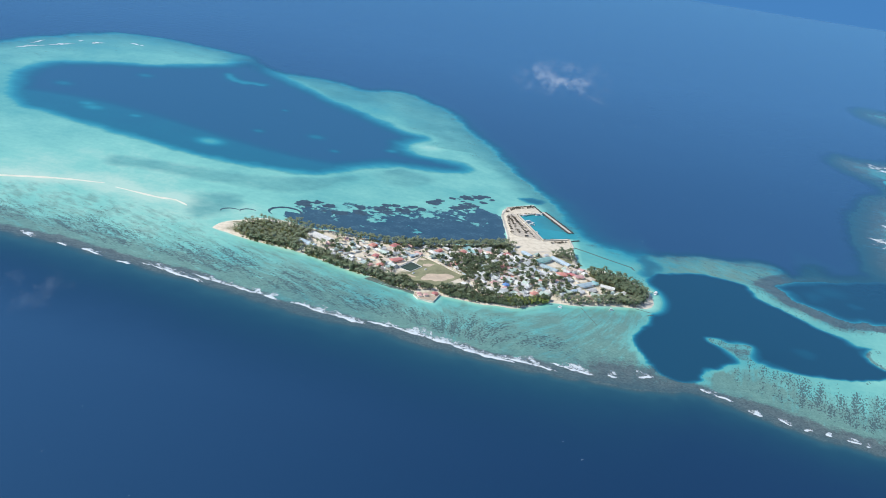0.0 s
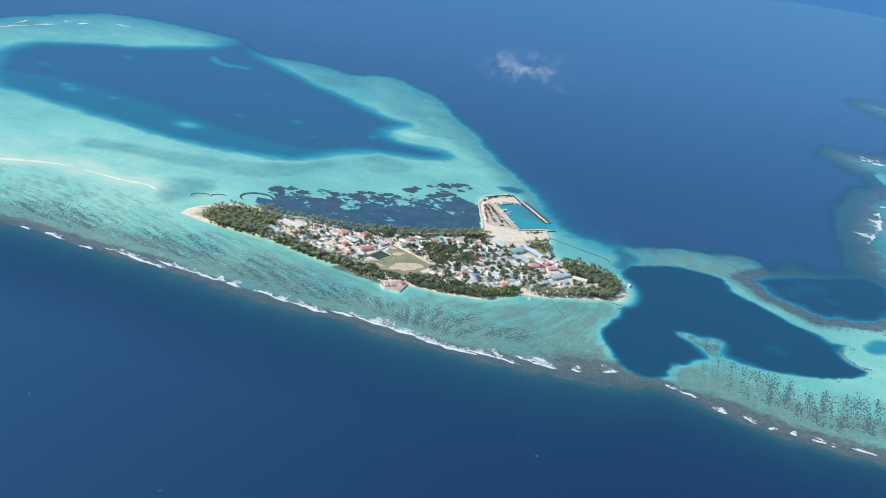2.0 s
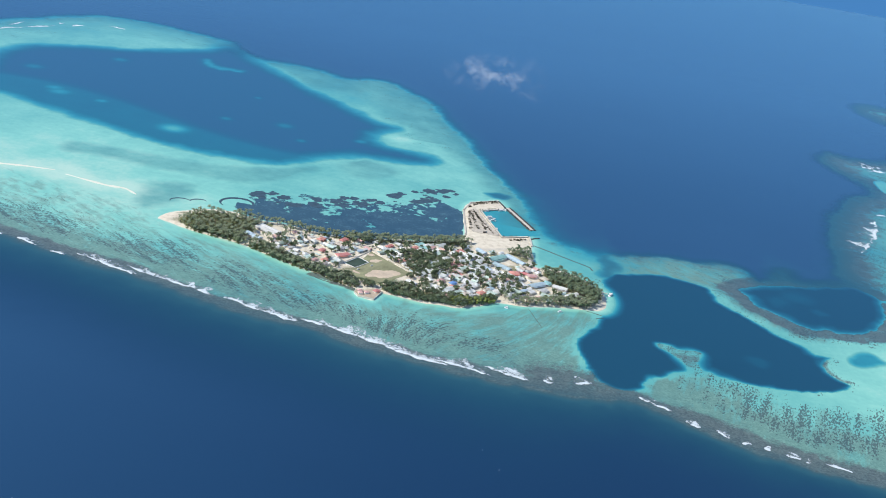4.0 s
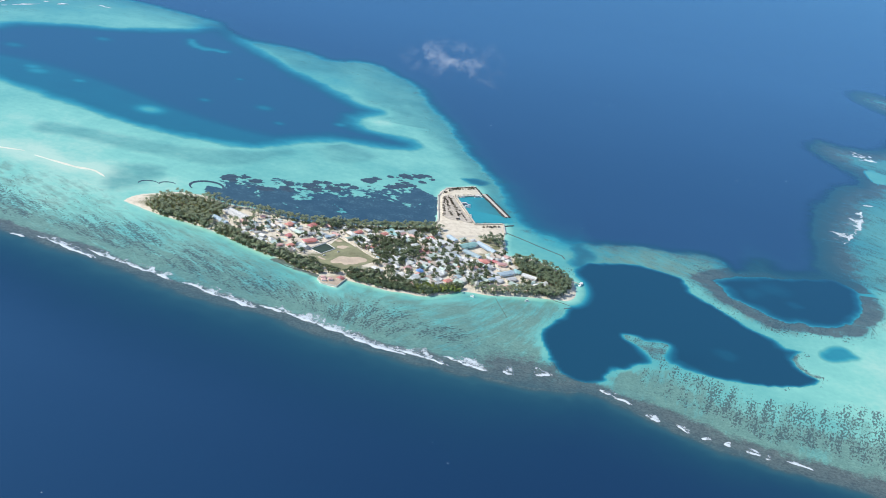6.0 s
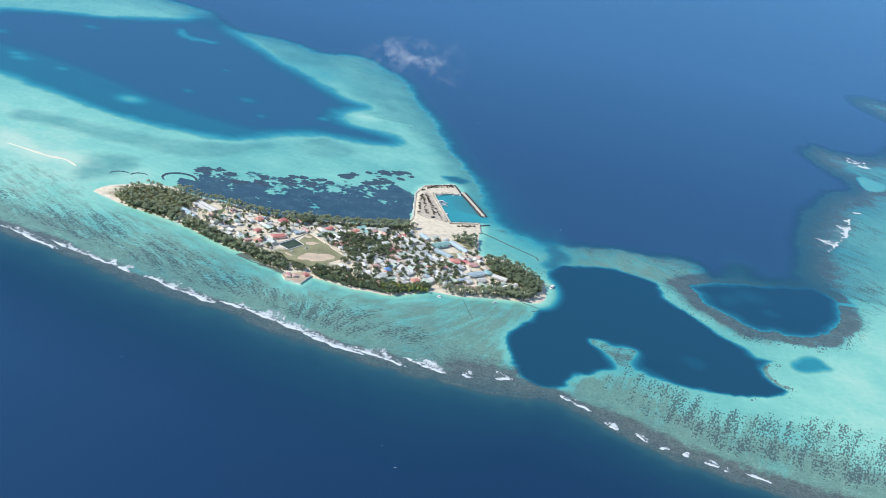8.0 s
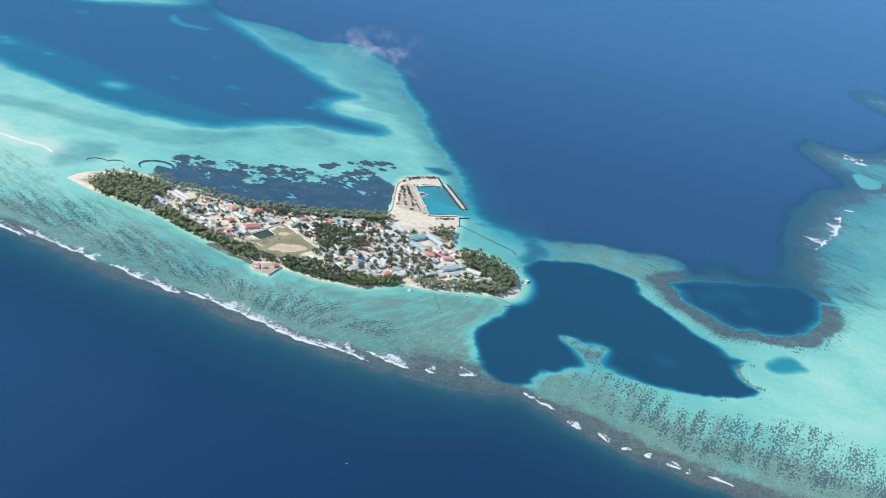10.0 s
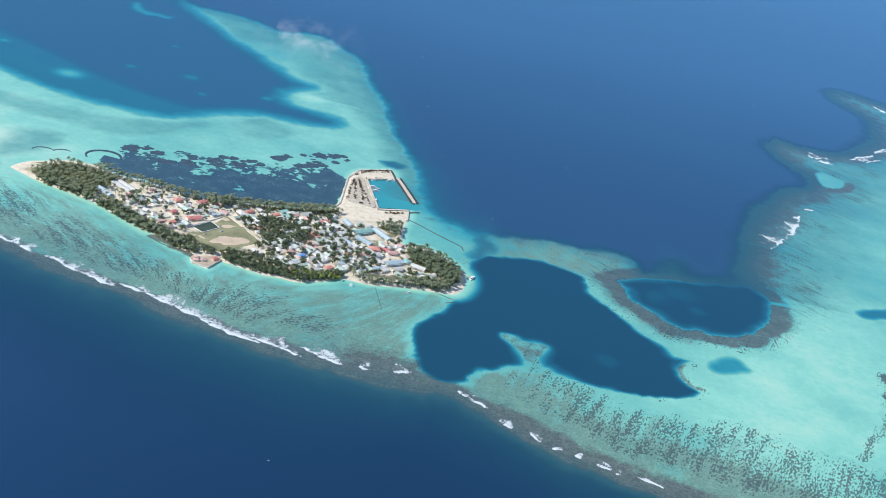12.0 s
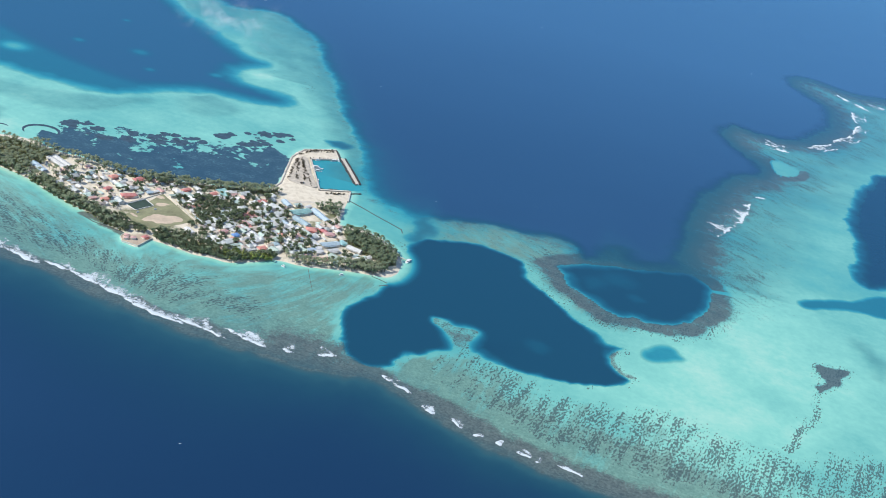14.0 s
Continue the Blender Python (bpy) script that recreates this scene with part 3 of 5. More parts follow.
# the outermost edge is bare brown crust that falls away seaward
algae = 0.28 * step(170, 90, rim) * (Y < 1720) * value_noise(X, Y, 90, 83) * step(-20, -60, d_e) * step(-4, -34, d_i)
crust = step(-240, -120, rim) * np.maximum(0.95 * step(42 + 22 * east, 16 + 6 * east, rim + 0.25 * wander), algae)
crust = np.maximum(crust, 0.8 * facing_south * step(150, 240, X) * step(370, 330, X) * step(105, 45, rim + 0.3 * wander))
shelf_crust = shelf * step(-140, 0, rim) * step(120, 20, rim + wander)
crust = np.where(Y > 1720, np.where(X < 480, 0.30, 0.42) * step(-60, -10, rim) * step(50, 5, rim), crust)
crust = np.maximum(crust, 0.85 * shelf_crust)
# brown rim round the ring lagoon, broken up on its outer side
round_rim = step(-36, -20, d_r + 0.3 * wander) * (d_r < 3) * step(1955, 1925, Y - 0.18 * (X - 700))
crust, coral = np.maximum(crust, 0.82 * round_rim), np.maximum(coral, 0.85 * step(-70, -30, d_r + 0.3 * wander) * (d_r < 3) * step(560, 610, X))
depth = depth + 0.9 * round_rim
spill = grid_distance([(764, 1893), (793, 1898), (840, 1908)], 40, False, 0.2)
crust, coral = crust * (1 - np.exp(-(spill / 5) ** 4)), coral * (1 - np.exp(-(spill / 5) ** 4))
# weed beds on the sand flat
d_x = grid_distance(smooth_line(WEED_BED), 50, True, 0.8)
crust, coral = np.maximum(crust, step(-3, 3, d_x)), np.maximum(coral, 0.75 * step(-26, 0, d_x))
depth = depth + 1.2 * step(-3, 3, d_x)
d_x = grid_distance(smooth_line(WEED_TRAIL, False), 40, False, 1.0)
coral = np.maximum(coral, 0.9 * step(10, 3, d_x) + 0.35 * step(26, 6, d_x))
deep = 1 - np.exp(-depth / 7.5)
d_g = grid_distance(seagrass, 90)
meadow = np.where(d_g > 0, 0.60 + 0.40 * np.clip(d_g / 75, 0, 1), 0.60 + 0.6 * np.clip(d_g / 26, -1, 0))
# the causeway of reef north of the eastern lagoon, its spit and the bank towards the ring
neck = step(300, 340, X) * step(600, 540, X) * step(1745, 1800, Y - 0.25 * (X - 300)) * (rim > -10) * (d_e < 2)
between = step(-52, -26, d_r) * step(-70, -40, d_e) * (d_e < 2) * (d_r < 2) * (X < 680)
patchy = value_noise(X, Y, 34, 95)
pave, film = np.maximum(pave, np.maximum(0.50 * neck, 0.55 * between)), np.maximum(film, np.maximum(0.9 * neck, 0.75 * between))
crust = np.maximum(crust, neck * (0.06 + 0.36 * step(0.55, 0.68, patchy)))
open_pass = 1 - np.exp(-(gap / 26) ** 4)
crust, pave = crust * np.where(X < 420, open_pass, 1), pave * np.where((X < 420) & (Y > 1740), open_pass, 1)
crust = np.maximum(crust, between * (0.25 + 0.75 * step(30, 8, -d_r)))
coral = np.maximum(coral, np.maximum(0.45 * neck * open_pass, 0.8 * between))
crust = np.maximum(crust, 0.62 * step(-3, 2, d_t) * step(1512, 1530, Y) * (0.5 + 0.8 * patchy))
point = grid_distance([(640, 1628), (631, 1618), (629, 1606), (635, 1584), (647, 1573), (660, 1573)], 40, False, 0.8)
crust, coral = np.maximum(crust, 0.6 * step(9, 2, point)), np.maximum(coral, 0.75 * step(24, 4, point))
coral = np.maximum(coral, 0.8 * step(1512, 1530, Y) * step(-3, 2, d_t))
for d_x in (d_w, d_e, d_r, d_f, d_c, d_p):
    coral, pave, crust = coral * step(5, -2, d_x), pave * step(3, -4, d_x), crust * step(10, 0, d_x)
meadow = np.where((d_i > -45) & (d_g > 0), 1.0, meadow)
meadow = np.where(d_i > 0, 0, meadow)
crust = np.maximum(crust, 0.85 * step(-30, -18, d_b) * step(-10, 25, 0.6 * (X - 975) - (Y - 2590)))
crust, coral = np.where(d_b > -2, 0, crust), np.where(d_b > -2, 0, coral)

# a dark weedy ledge beside the terrace
ledge = grid_distance([(-96, 1600), (-61, 1590), (-33, 1580)], 60, False)
crust, coral = np.maximum(crust, np.exp(-(ledge / 8) ** 4)), np.maximum(coral, np.exp(-(ledge / 8) ** 4))
# sheltered atoll water: lighter blue than the open ocean, plus painted distance haze
# haze put into the colour: the blue pales towards the far north
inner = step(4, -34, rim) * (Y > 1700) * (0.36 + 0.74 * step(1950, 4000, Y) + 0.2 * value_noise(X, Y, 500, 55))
# in the south, the open sea turns lighter westwards
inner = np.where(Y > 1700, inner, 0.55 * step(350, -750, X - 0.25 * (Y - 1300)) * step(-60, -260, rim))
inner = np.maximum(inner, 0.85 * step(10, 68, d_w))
z = np.zeros_like(X)
index = np.arange(len(X)).reshape(GX.shape)
cells = np.stack([index[:-1, :-1], index[:-1, 1:], index[1:, 1:], index[1:, :-1]], -1).reshape(-1, 4)


def sheet(name, pick, label, category):
    """The part of the sea's one sheet whose cells are picked."""
    use = cells[pick]
    ids, inverse = np.unique(use, return_inverse=True)
    me = arrays_mesh(name, np.stack([X, Y, z], 1)[ids], inverse.reshape(-1, 4), M_WATER, True)
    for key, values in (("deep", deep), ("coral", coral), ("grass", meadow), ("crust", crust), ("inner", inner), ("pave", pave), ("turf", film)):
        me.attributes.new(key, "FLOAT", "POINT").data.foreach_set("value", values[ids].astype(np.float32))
    flow = np.stack([lane_s, lane_d, np.zeros_like(X)], 1)[ids].astype(np.float32)
    me.attributes.new("lane", "FLOAT_VECTOR", "POINT").data.foreach_set("vector", flow.ravel())
    return tagged(new(name, me), label, category, kind="structure")


def cell_mean(v):
    return v[cells].mean(1)


zone = np.zeros(len(cells), int)
zone[cell_mean(rim) > -12] = 1
for k, d in ((2, d_w), (3, d_e), (4, d_r), (5, d_f), (6, d_p), (7, d_b), (8, d_h)):
    zone[cell_mean(d) > 0] = k
for k, (name, label, category) in enumerate((
        ("sea", "deep blue open sea ruffled by light wind", "sea"),
        ("reef_flat", "turquoise shallow reef flat with brown coral lanes over white sand", "reef"),
        ("lagoon", "wide deep-blue lagoon inside a pale reef rim", "lagoon"),
        ("lagoon", "dark blue lagoon beside the island's sandy eastern point", "lagoon"),
        ("lagoon", "round dark blue lagoon ringed by brown coral", "lagoon"),
        ("lagoon", "dark blue lagoon cut into the pale sand flat", "lagoon"),
        ("reef_pool", "small turquoise pool in the sand flat", "pool"),
        ("reef_pool", "bright turquoise pool near the breaking surf", "pool"),
        ("harbour_water", "calm teal water inside the harbour basin", "water"))):
    sheet(name, zone == k, label, category)

# ---------------------------------------------------------------- island ground
ix, iy = np.arange(-380, 350, 2.5), np.arange(1530, 2070, 2.5)
IX, IY = np.meshgrid(ix, iy)
lx, ly = IX.ravel(), IY.ravel()
ld = edge_distance(island, lx + (value_noise(lx, ly, 25, 61) - 0.5) * 5, ly + (value_noise(lx, ly, 25, 67) - 0.5) * 5)
reclaimed = np.array([(102, 2019), (125, 2036), (148, 2052), (161, 2014), (121, 1986), (163, 1877), (207, 1901), (212, 1862), (213, 1800), (100, 1800), (104, 1865), (92, 1975)], float)
ld = np.maximum(ld, np.where(ly > 1815, near(reclaimed, lx, ly, 30), -1e6))
ld = np.minimum(ld, np.where(near(basin, lx, ly, 30) > 0, -near(basin, lx, ly, 30), 1e6))
ld = ld - 3.5 * step(-20, -60, lx) * step(1700, 1670, ly)
lz = np.where(ld > 0, 1.7 * (1 - np.exp(-np.maximum(ld, 0) / 7)), ld * 0.12) + 0.3 * (value_noise(lx, ly, 18, 71) - 0.5) * step(2, 14, ld)
lindex = np.arange(len(lx)).reshape(IX.shape)
lcells = np.stack([lindex[:-1, :-1], lindex[:-1, 1:], lindex[1:, 1:], lindex[1:, :-1]], -1).reshape(-1, 4)
lcells = lcells[ld[lcells].max(1) > -4]
ids, inverse = np.unique(lcells, return_inverse=True)
ground_mesh = arrays_mesh("ground", np.stack([lx, ly, lz], 1)[ids], inverse.reshape(-1, 4), M_LAND, True)
green = step(2.5, 7, ld) * 0.42
for outline, amount in ((GROVE_WEST, 0.66), (GROVE_EAST, 0.68), (STRIP_WEST, 0.60), (STRIP_SOUTH, 0.66), (STRIP_EAST, 0.50), (STRIP_NORTH, 0.56), (GROVE_QUAY, 0.62), (THICKET, 0.50)):
    green = np.maximum(green, amount * step(-1, 5, near(np.array(outline, float), lx, ly, 12)) * step(3, 8, ld))
green = np.where(near(np.array(QUAY_AREA, float), lx, ly, 20) > 0, 0.0, green)
green = np.where((lx < 0) & (lx > -190) & (ly > 1690), green * 0.8, green)
ground_mesh.attributes.new("green", "FLOAT", "POINT").data.foreach_set("value", green[ids].astype(np.float32))
tagged(new("ground", ground_mesh), "flat coral-sand island with pale beaches and trodden lanes", "island", kind="structure")

# ---------------------------------------------------------------- materials of the things


def leaf_material(name, dark, light, per):
    n = Nodes(name)
    at = n.position()
    own = n.add("ObjectInfo").outputs["Random"] if per == "object" else n.noise(0.11, 2, at)
    each = n.add("NewGeometry").outputs["Random Per Island"]
    tone = n.math("ADD", n.math("MULTIPLY", own, 0.5), n.math("MULTIPLY", each, 0.5))
    colour = n.mix(tone, (*dark, 1), (*light, 1))
    n.set(Base_Color=colour, Roughness=0.5)
    n.bsdf.inputs["Specular IOR Level"].default_value = 0.35
    lit_through = n.add("BsdfTranslucent", Color=colour).outputs[0]
    both = n.add("MixShader", i0=0.45, i1=n.bsdf.outputs[0], i2=lit_through).outputs[0]
    n.tree.links.new(both, n.tree.nodes["Material Output"].inputs["Surface"])
    return n.mat


M_PALM = leaf_material("palm_leaf", (0.100, 0.150, 0.090), (0.290, 0.360, 0.215), "object")
M_PALM_FAR = leaf_material("palm_leaf_massed", (0.170, 0.220, 0.135), (0.420, 0.475, 0.300), "island")
M_LEAF = leaf_material("broad_leaf", (0.110, 0.158, 0.092), (0.300, 0.372, 0.212), "object")
M_LEAF_FAR = leaf_material("broad_leaf_massed", (0.125, 0.175, 0.102), (0.330, 0.400, 0.230), "island")
M_BUSH = leaf_material("bush_leaf", (0.20, 0.27, 0.07), (0.40, 0.45, 0.14), "object")
M_UNDER = leaf_material("undergrowth_leaf", (0.20, 0.26, 0.11), (0.42, 0.47, 0.22), "island")
M_DRY = leaf_material("dry_shrub", (0.08, 0.07, 0.045), (0.17, 0.15, 0.10), "object")
M_TRUNK = plain("palm_trunk", (0.22, 0.18, 0.14), 0.9, 0.2, 2.0)
M_WALL = plain("lime_wall", (0.74, 0.71, 0.64), 0.9, 0.12, 0.3)
M_DOOR = plain("door_paint", (0.16, 0.22, 0.26), 0.6, 0.2, 1.0)
M_STONE = plain("coral_stone", (0.36, 0.33, 0.28), 0.95, 0.25, 0.4, per="island")
M_DARK_STONE = plain("wet_stone", (0.075, 0.078, 0.078), 0.85, 0.3, 0.4, per="island")
M_CONCRETE = plain("pale_concrete", (0.62, 0.58, 0.50), 0.9, 0.12, 0.15)
M_WHITE = plain("white_paint", (0.80, 0.80, 0.78), 0.45, 0.06, 0.5)
M_GLASS = plain("dark_window", (0.03, 0.05, 0.07), 0.15, 0.1, 1.0)
M_TURF = plain("artificial_turf", (0.040, 0.072, 0.055), 0.95, 0.2, 0.12)
M_GRASS = plain("dry_grass", (0.240, 0.245, 0.142), 0.95, 0.28, 0.05)
M_BARE = plain("bare_sand", (0.56, 0.46, 0.35), 0.95, 0.16, 0.06)
M_RUST = plain("rusty_metal", (0.10, 0.085, 0.07), 0.8, 0.3, 0.6)
M_CORAL = plain("coral_head", (0.028, 0.064, 0.098), 0.95, 0.35, 0.12, per="island")


def tin(name, colour):
    """Corrugated roof sheets, faded and stained."""
    n = Nodes(name)
    at = n.add("TexCoord").outputs["Object"]
    rib = n.add("TexWave", Vector=at, Scale=2.2)
    stain, grain = n.noise(0.35, 5, n.position(), 0.65), n.noise(2.5, 3, at)
    own = n.add("ObjectInfo").outputs["Random"]
    shade = n.math("ADD", n.span(stain, 0.3, 0.7, 0.74, 1.12), n.span(own, 0, 1, -0.16, 0.14))
    hue = n.add("HueSaturation", Color=(*colour, 1), Value=shade, Saturation=n.span(grain, 0.3, 0.7, 0.85, 1.1), Hue=n.span(own, 0, 1, 0.485, 0.515))
    n.set(Base_Color=hue.outputs[0], Roughness=0.55, Normal=n.bump(rib.outputs["Fac"], 0.3, 0.05))
    return n.mat


ROOFS = {
    "white": tin("roof_white", (0.76, 0.77, 0.74)), "grey": tin("roof_grey", (0.58, 0.62, 0.60)),
    "green": tin("roof_green", (0.56, 0.69, 0.61)), "blue": tin("roof_blue", (0.47, 0.61, 0.68)),
    "deep_blue": tin("roof_deep_blue", (0.16, 0.36, 0.62)), "pink": tin("roof_pink", (0.68, 0.42, 0.39)),
    "red": tin("roof_red", (0.66, 0.265, 0.235)), "brown": tin("roof_brown", (0.60, 0.52, 0.44)),
    "dark": tin("roof_dark", (0.22, 0.22, 0.22)), "aqua": tin("roof_aqua", (0.34, 0.60, 0.58)),
}
ROOF_WORDS = {"white": "whitish", "grey": "grey", "green": "pale green", "blue": "pale blue", "deep_blue": "bright blue",
              "pink": "faded pink", "red": "red", "brown": "brown", "dark": "dark", "aqua": "aqua"}


def foam_material():
    n = Nodes("sea_foam")
    at = n.position()
    wash = n.attr("wash").outputs["Fac"]
    comb = n.attr("comb").outputs["Vector"]
    lace = n.math("ADD", n.math("MULTIPLY", n.noise(1.0, 4, n.scaled(comb, 0.17, 0.11, 1.0), 0.65), 0.62), n.math("MULTIPLY", n.noise(0.6, 3, at, 0.6), 0.38))
    thick = n.span(n.math("SUBTRACT", lace, wash), -0.09, 0.06, 0.0, 0.95, True)
    n.set(Base_Color=(0.70, 0.79, 0.84, 1), Roughness=0.9, Alpha=n.math("MULTIPLY", thick, n.span(wash, 0.42, 0.62, 0.97, 0.42)))
    return n.mat


def veil_material():
    n = Nodes("cloud_vapour")
    veil = n.attr("veil").outputs["Fac"]
    wisp = n.span(n.noise(0.05, 6, n.add("TexCoord").outputs["Object"], 0.68), 0.47, 0.75, 0.0, 1.0)
    n.set(Base_Color=(0.9, 0.92, 0.95, 1), Roughness=1.0, Alpha=n.math("MULTIPLY", n.math("MULTIPLY", veil, wisp), 0.18, True))
    n.bsdf.inputs["Specular IOR Level"].default_value = 0.0
    return n.mat


M_FOAM, M_VEIL = foam_material(), veil_material()
rng = random.Random(7)


def ground_z(x, y):
    i = min(max(int((x - ix[0]) / 2.5), 0), len(ix) - 1)
    j = min(max(int((y - iy[0]) / 2.5), 0), len(iy) - 1)
    return float(lz[j * len(ix) + i])


# ---------------------------------------------------------------- harbour


def stones(name, line, width, low, high, count, size, material, parent, seed):
    """Tumbled boulders along a line, as one mesh."""
    r = np.random.default_rng(seed)
    bm = bmesh.new()
    bmesh.ops.create_icosphere(bm, subdivisions=1, radius=1.0)
    base = np.array([v.co[:] for v in bm.verts])
    faces = np.array([[v.index for v in f.verts] for f in bm.faces])
    bm.free()
    line = np.array(line, float)
    seg = np.hypot(*np.diff(line, axis=0).T)
    verts, tris = [], []
    for k in range(count):
        i = r.choice(len(seg), p=seg / seg.sum())
        a, b = line[i], line[i + 1]
        u = (b - a) / seg[i]
        side = r.uniform(-1, 1)
        c = a + (b - a) * r.random() + np.array([-u[1], u[0]]) * side * width / 2
        zz = low + (high - low) * (1 - abs(side)) * r.uniform(0.6, 1.0)
        s = size * r.uniform(0.6, 1.3, 3) * (1, 1, 0.75)
        verts.append(base * s * r.uniform(0.8, 1.15, (len(base), 1)) + (c[0], c[1], zz))
        tris.append(faces + k * len(base))
    ob = new(name, arrays_mesh(name, np.concatenate(verts), np.concatenate(tris), material))
    ob.parent = parent
    return tagged(ob, kind="stuff")


def ridge(bm, line, width, top, height, low=-1.2):
    """A bank with sloping sides along a line."""
    line = [Vector((*p, 0)) for p in line]
    rows = []
    for i, p in enumerate(line):
        u = (line[min(i + 1, len(line) - 1)] - line[max(i - 1, 0)]).normalized()
        n = Vector((-u.y, u.x, 0))
        rows.append([bm.verts.new(p + n * a + Vector((0, 0, b))) for a, b in
                     ((-width / 2, low), (-top / 2, height), (top / 2, height), (width / 2, low))])
    for a, b in zip(rows, rows[1:]):
        for i in range(3):
            bm.faces.new((a[i], b[i], b[i + 1], a[i + 1]))
    bm.faces.new(rows[0]), bm.faces.new(rows[-1][::-1])


def breakwater(line, width, label, seed, pale=True):
    t = thing("breakwater", Matrix(), label, "breakwater")
    bm = bmesh.new()
    ridge(bm, line, width, width * 0.40, 1.0)
    part("core", bm, M_CONCRETE if pale else M_DARK_STONE, t, "pale rubble core" if pale else "")
    length = sum(math.dist(a, b) for a, b in zip(line, line[1:]))
    off = np.array(line[-1], float) - np.array(line[0], float)
    off = np.array([-off[1], off[0]]) / np.linalg.norm(off) * width * 0.36
    if pale:
        for k, sign in enumerate((-1, 1)):
            stones("rubble", np.array(line, float) + off * sign, width * 0.22, 0.2, 1.7, int(length * 2.4), 1.25, M_DARK_STONE, t, seed + k)
        end = np.array(line[-1], float)
        stones("rubble", [end - off, end + off], width * 0.3, 0.2, 1.7, 16, 1.0, M_DARK_STONE, t, seed + 5)
    else:
        stones("rubble", line, width * 0.9, 0.1, 1.3, int(length * 1.6), 0.9, M_DARK_STONE, t, seed)
    return t


breakwater([(165.7, 2024.9), (181, 1996), (197, 1965), (211.5, 1936)], 13.0, "detached rubble breakwater of dark boulders with a pale top", 11)
breakwater([(149.5, 2052), (156, 2038), (162, 2025)], 4.0, "short dark rubble groyne at the harbour's seaward corner", 21, False)
breakwater([(209, 1894.4), (216, 1899.5), (224, 1905.2)], 3.0, "short dark stone groyne beside the harbour mouth", 31, False)


def wall_run(name, line, width, low, high, material, label, category, cap=0.0):
    t = thing(name, Matrix(), label, category)
    for a, b in zip(line, line[1:]):
        bm = bmesh.new()
        length, turn = math.dist(a, b), math.atan2(b[1] - a[1], b[0] - a[0])
        box(bm, (a[0] + b[0]) / 2, (a[1] + b[1]) / 2, low, length + width * 0.9, width, high - low, turn, 0.985)
        part("wall_section", bm, material, t)
        if cap:
            bm = bmesh.new()
            box(bm, (a[0] + b[0]) / 2, (a[1] + b[1]) / 2, high, length + width * 0.7, width * 1.25, cap, turn)
            part("coping", bm, M_CONCRETE, t, "pale concrete coping")
    return t


QUAY = [(161, 2014), (121, 1986), (163, 1877), (207, 1901), (212, 1862)]
wall_run("quay_wall", QUAY, 2.4, -2.0, 1.75, M_STONE, "pale concrete quay wall round the harbour basin", "quay", 0.3)
wall_run("sea_wall", [(62, 1815), (80, 1819), (97, 1838), (104, 1865), (99, 1910), (92, 1975), (102, 2019), (125, 2036), (148, 2052)], 2.6, -1.5, 1.6,
         M_CONCRETE, "pale sandy sea wall round the reclaimed land", "sea wall")
wall_run("sea_wall", [(-93, 1595.5), (-78, 1588), (-35, 1582)], 1.2, -1.0, 0.35, M_DARK_STONE, "low dark stone wall in the shallows", "sea wall")
wall_run("outfall_pipe", [(213, 1618), (223, 1590), (233.4, 1562)], 0.55, -1.0, 0.15, M_RUST, "thin dark outfall pipe over the reef flat", "pipe")
wall_run("rubble_groyne", [(215.5, 1868), (238, 1856), (261, 1842), (283, 1830), (305.4, 1818), (309.3, 1807)], 1.5, -1.0, 0.4, M_DARK_STONE,
         "long thin dark stone groyne in turquoise shallows", "groyne")

wall_run("rubble_groyne", [(296, 1647), (307, 1644), (318, 1640)], 1.0, -1.0, 0.3, M_DARK_STONE, "short thin dark stone groyne off the sandy point", "groyne")
wall_run("rubble_groyne", [(311, 1627), (321, 1633)], 1.2, -1.0, 0.3, M_DARK_STONE, "short thin dark stone groyne off the sandy point", "groyne")


def boat(m, length, beam, decks, label):
    """A pointed hull with a cabin and a roof."""
    t = thing("boat", m, label, "boat", "boats")
    bm = bmesh.new()
    rows = []
    for f, k, lift in ((-0.5, 0.72, 0.0), (-0.25, 0.95, 0.0), (0.1, 1.0, 0.05), (0.35, 0.6, 0.3), (0.5, 0.04, 0.7)):
        h = beam * k / 2
        top = 1.1 + lift
        rows.append([bm.verts.new((f * length, y, zz)) for y, zz in ((-h, top), (-h * 0.6, -0.4), (h * 0.6, -0.4), (h, top))])
    for a, b in zip(rows, rows[1:]):
        for i in range(4):
            bm.faces.new((a[i], b[i], b[(i + 1) % 4], a[(i + 1) % 4]))
    bm.faces.new(rows[0][::-1]), bm.faces.new(rows[-1])
    bmesh.ops.recalc_face_normals(bm, faces=bm.faces)
    part("hull", bm, M_WHITE, t)
    for d in range(decks):
        cx, lx, ly, lz0 = -length * (0.08 + 0.05 * d), length * (0.5 - 0.13 * d), beam * (0.74 - 0.1 * d), 1.1 + d * 1.9
        bm = bmesh.new()
        box(bm, cx, 0, lz0, lx, ly, 1.75, 0, 0.92)
        cabin = part("cabin", bm, M_WHITE, t)
        bm = bmesh.new()
        box(bm, cx, 0, lz0 + 0.75, lx * 0.985, ly * 1.01, 0.5, 0, 0.97)
        part("window_band", bm, M_GLASS, cabin, "dark window band")
        bm = bmesh.new()
        box(bm, cx, 0, lz0 + 1.75, lx * 1.1, ly * 1.1, 0.2, 0)
        part("cabin_roof", bm, M_WHITE, cabin)
    return t


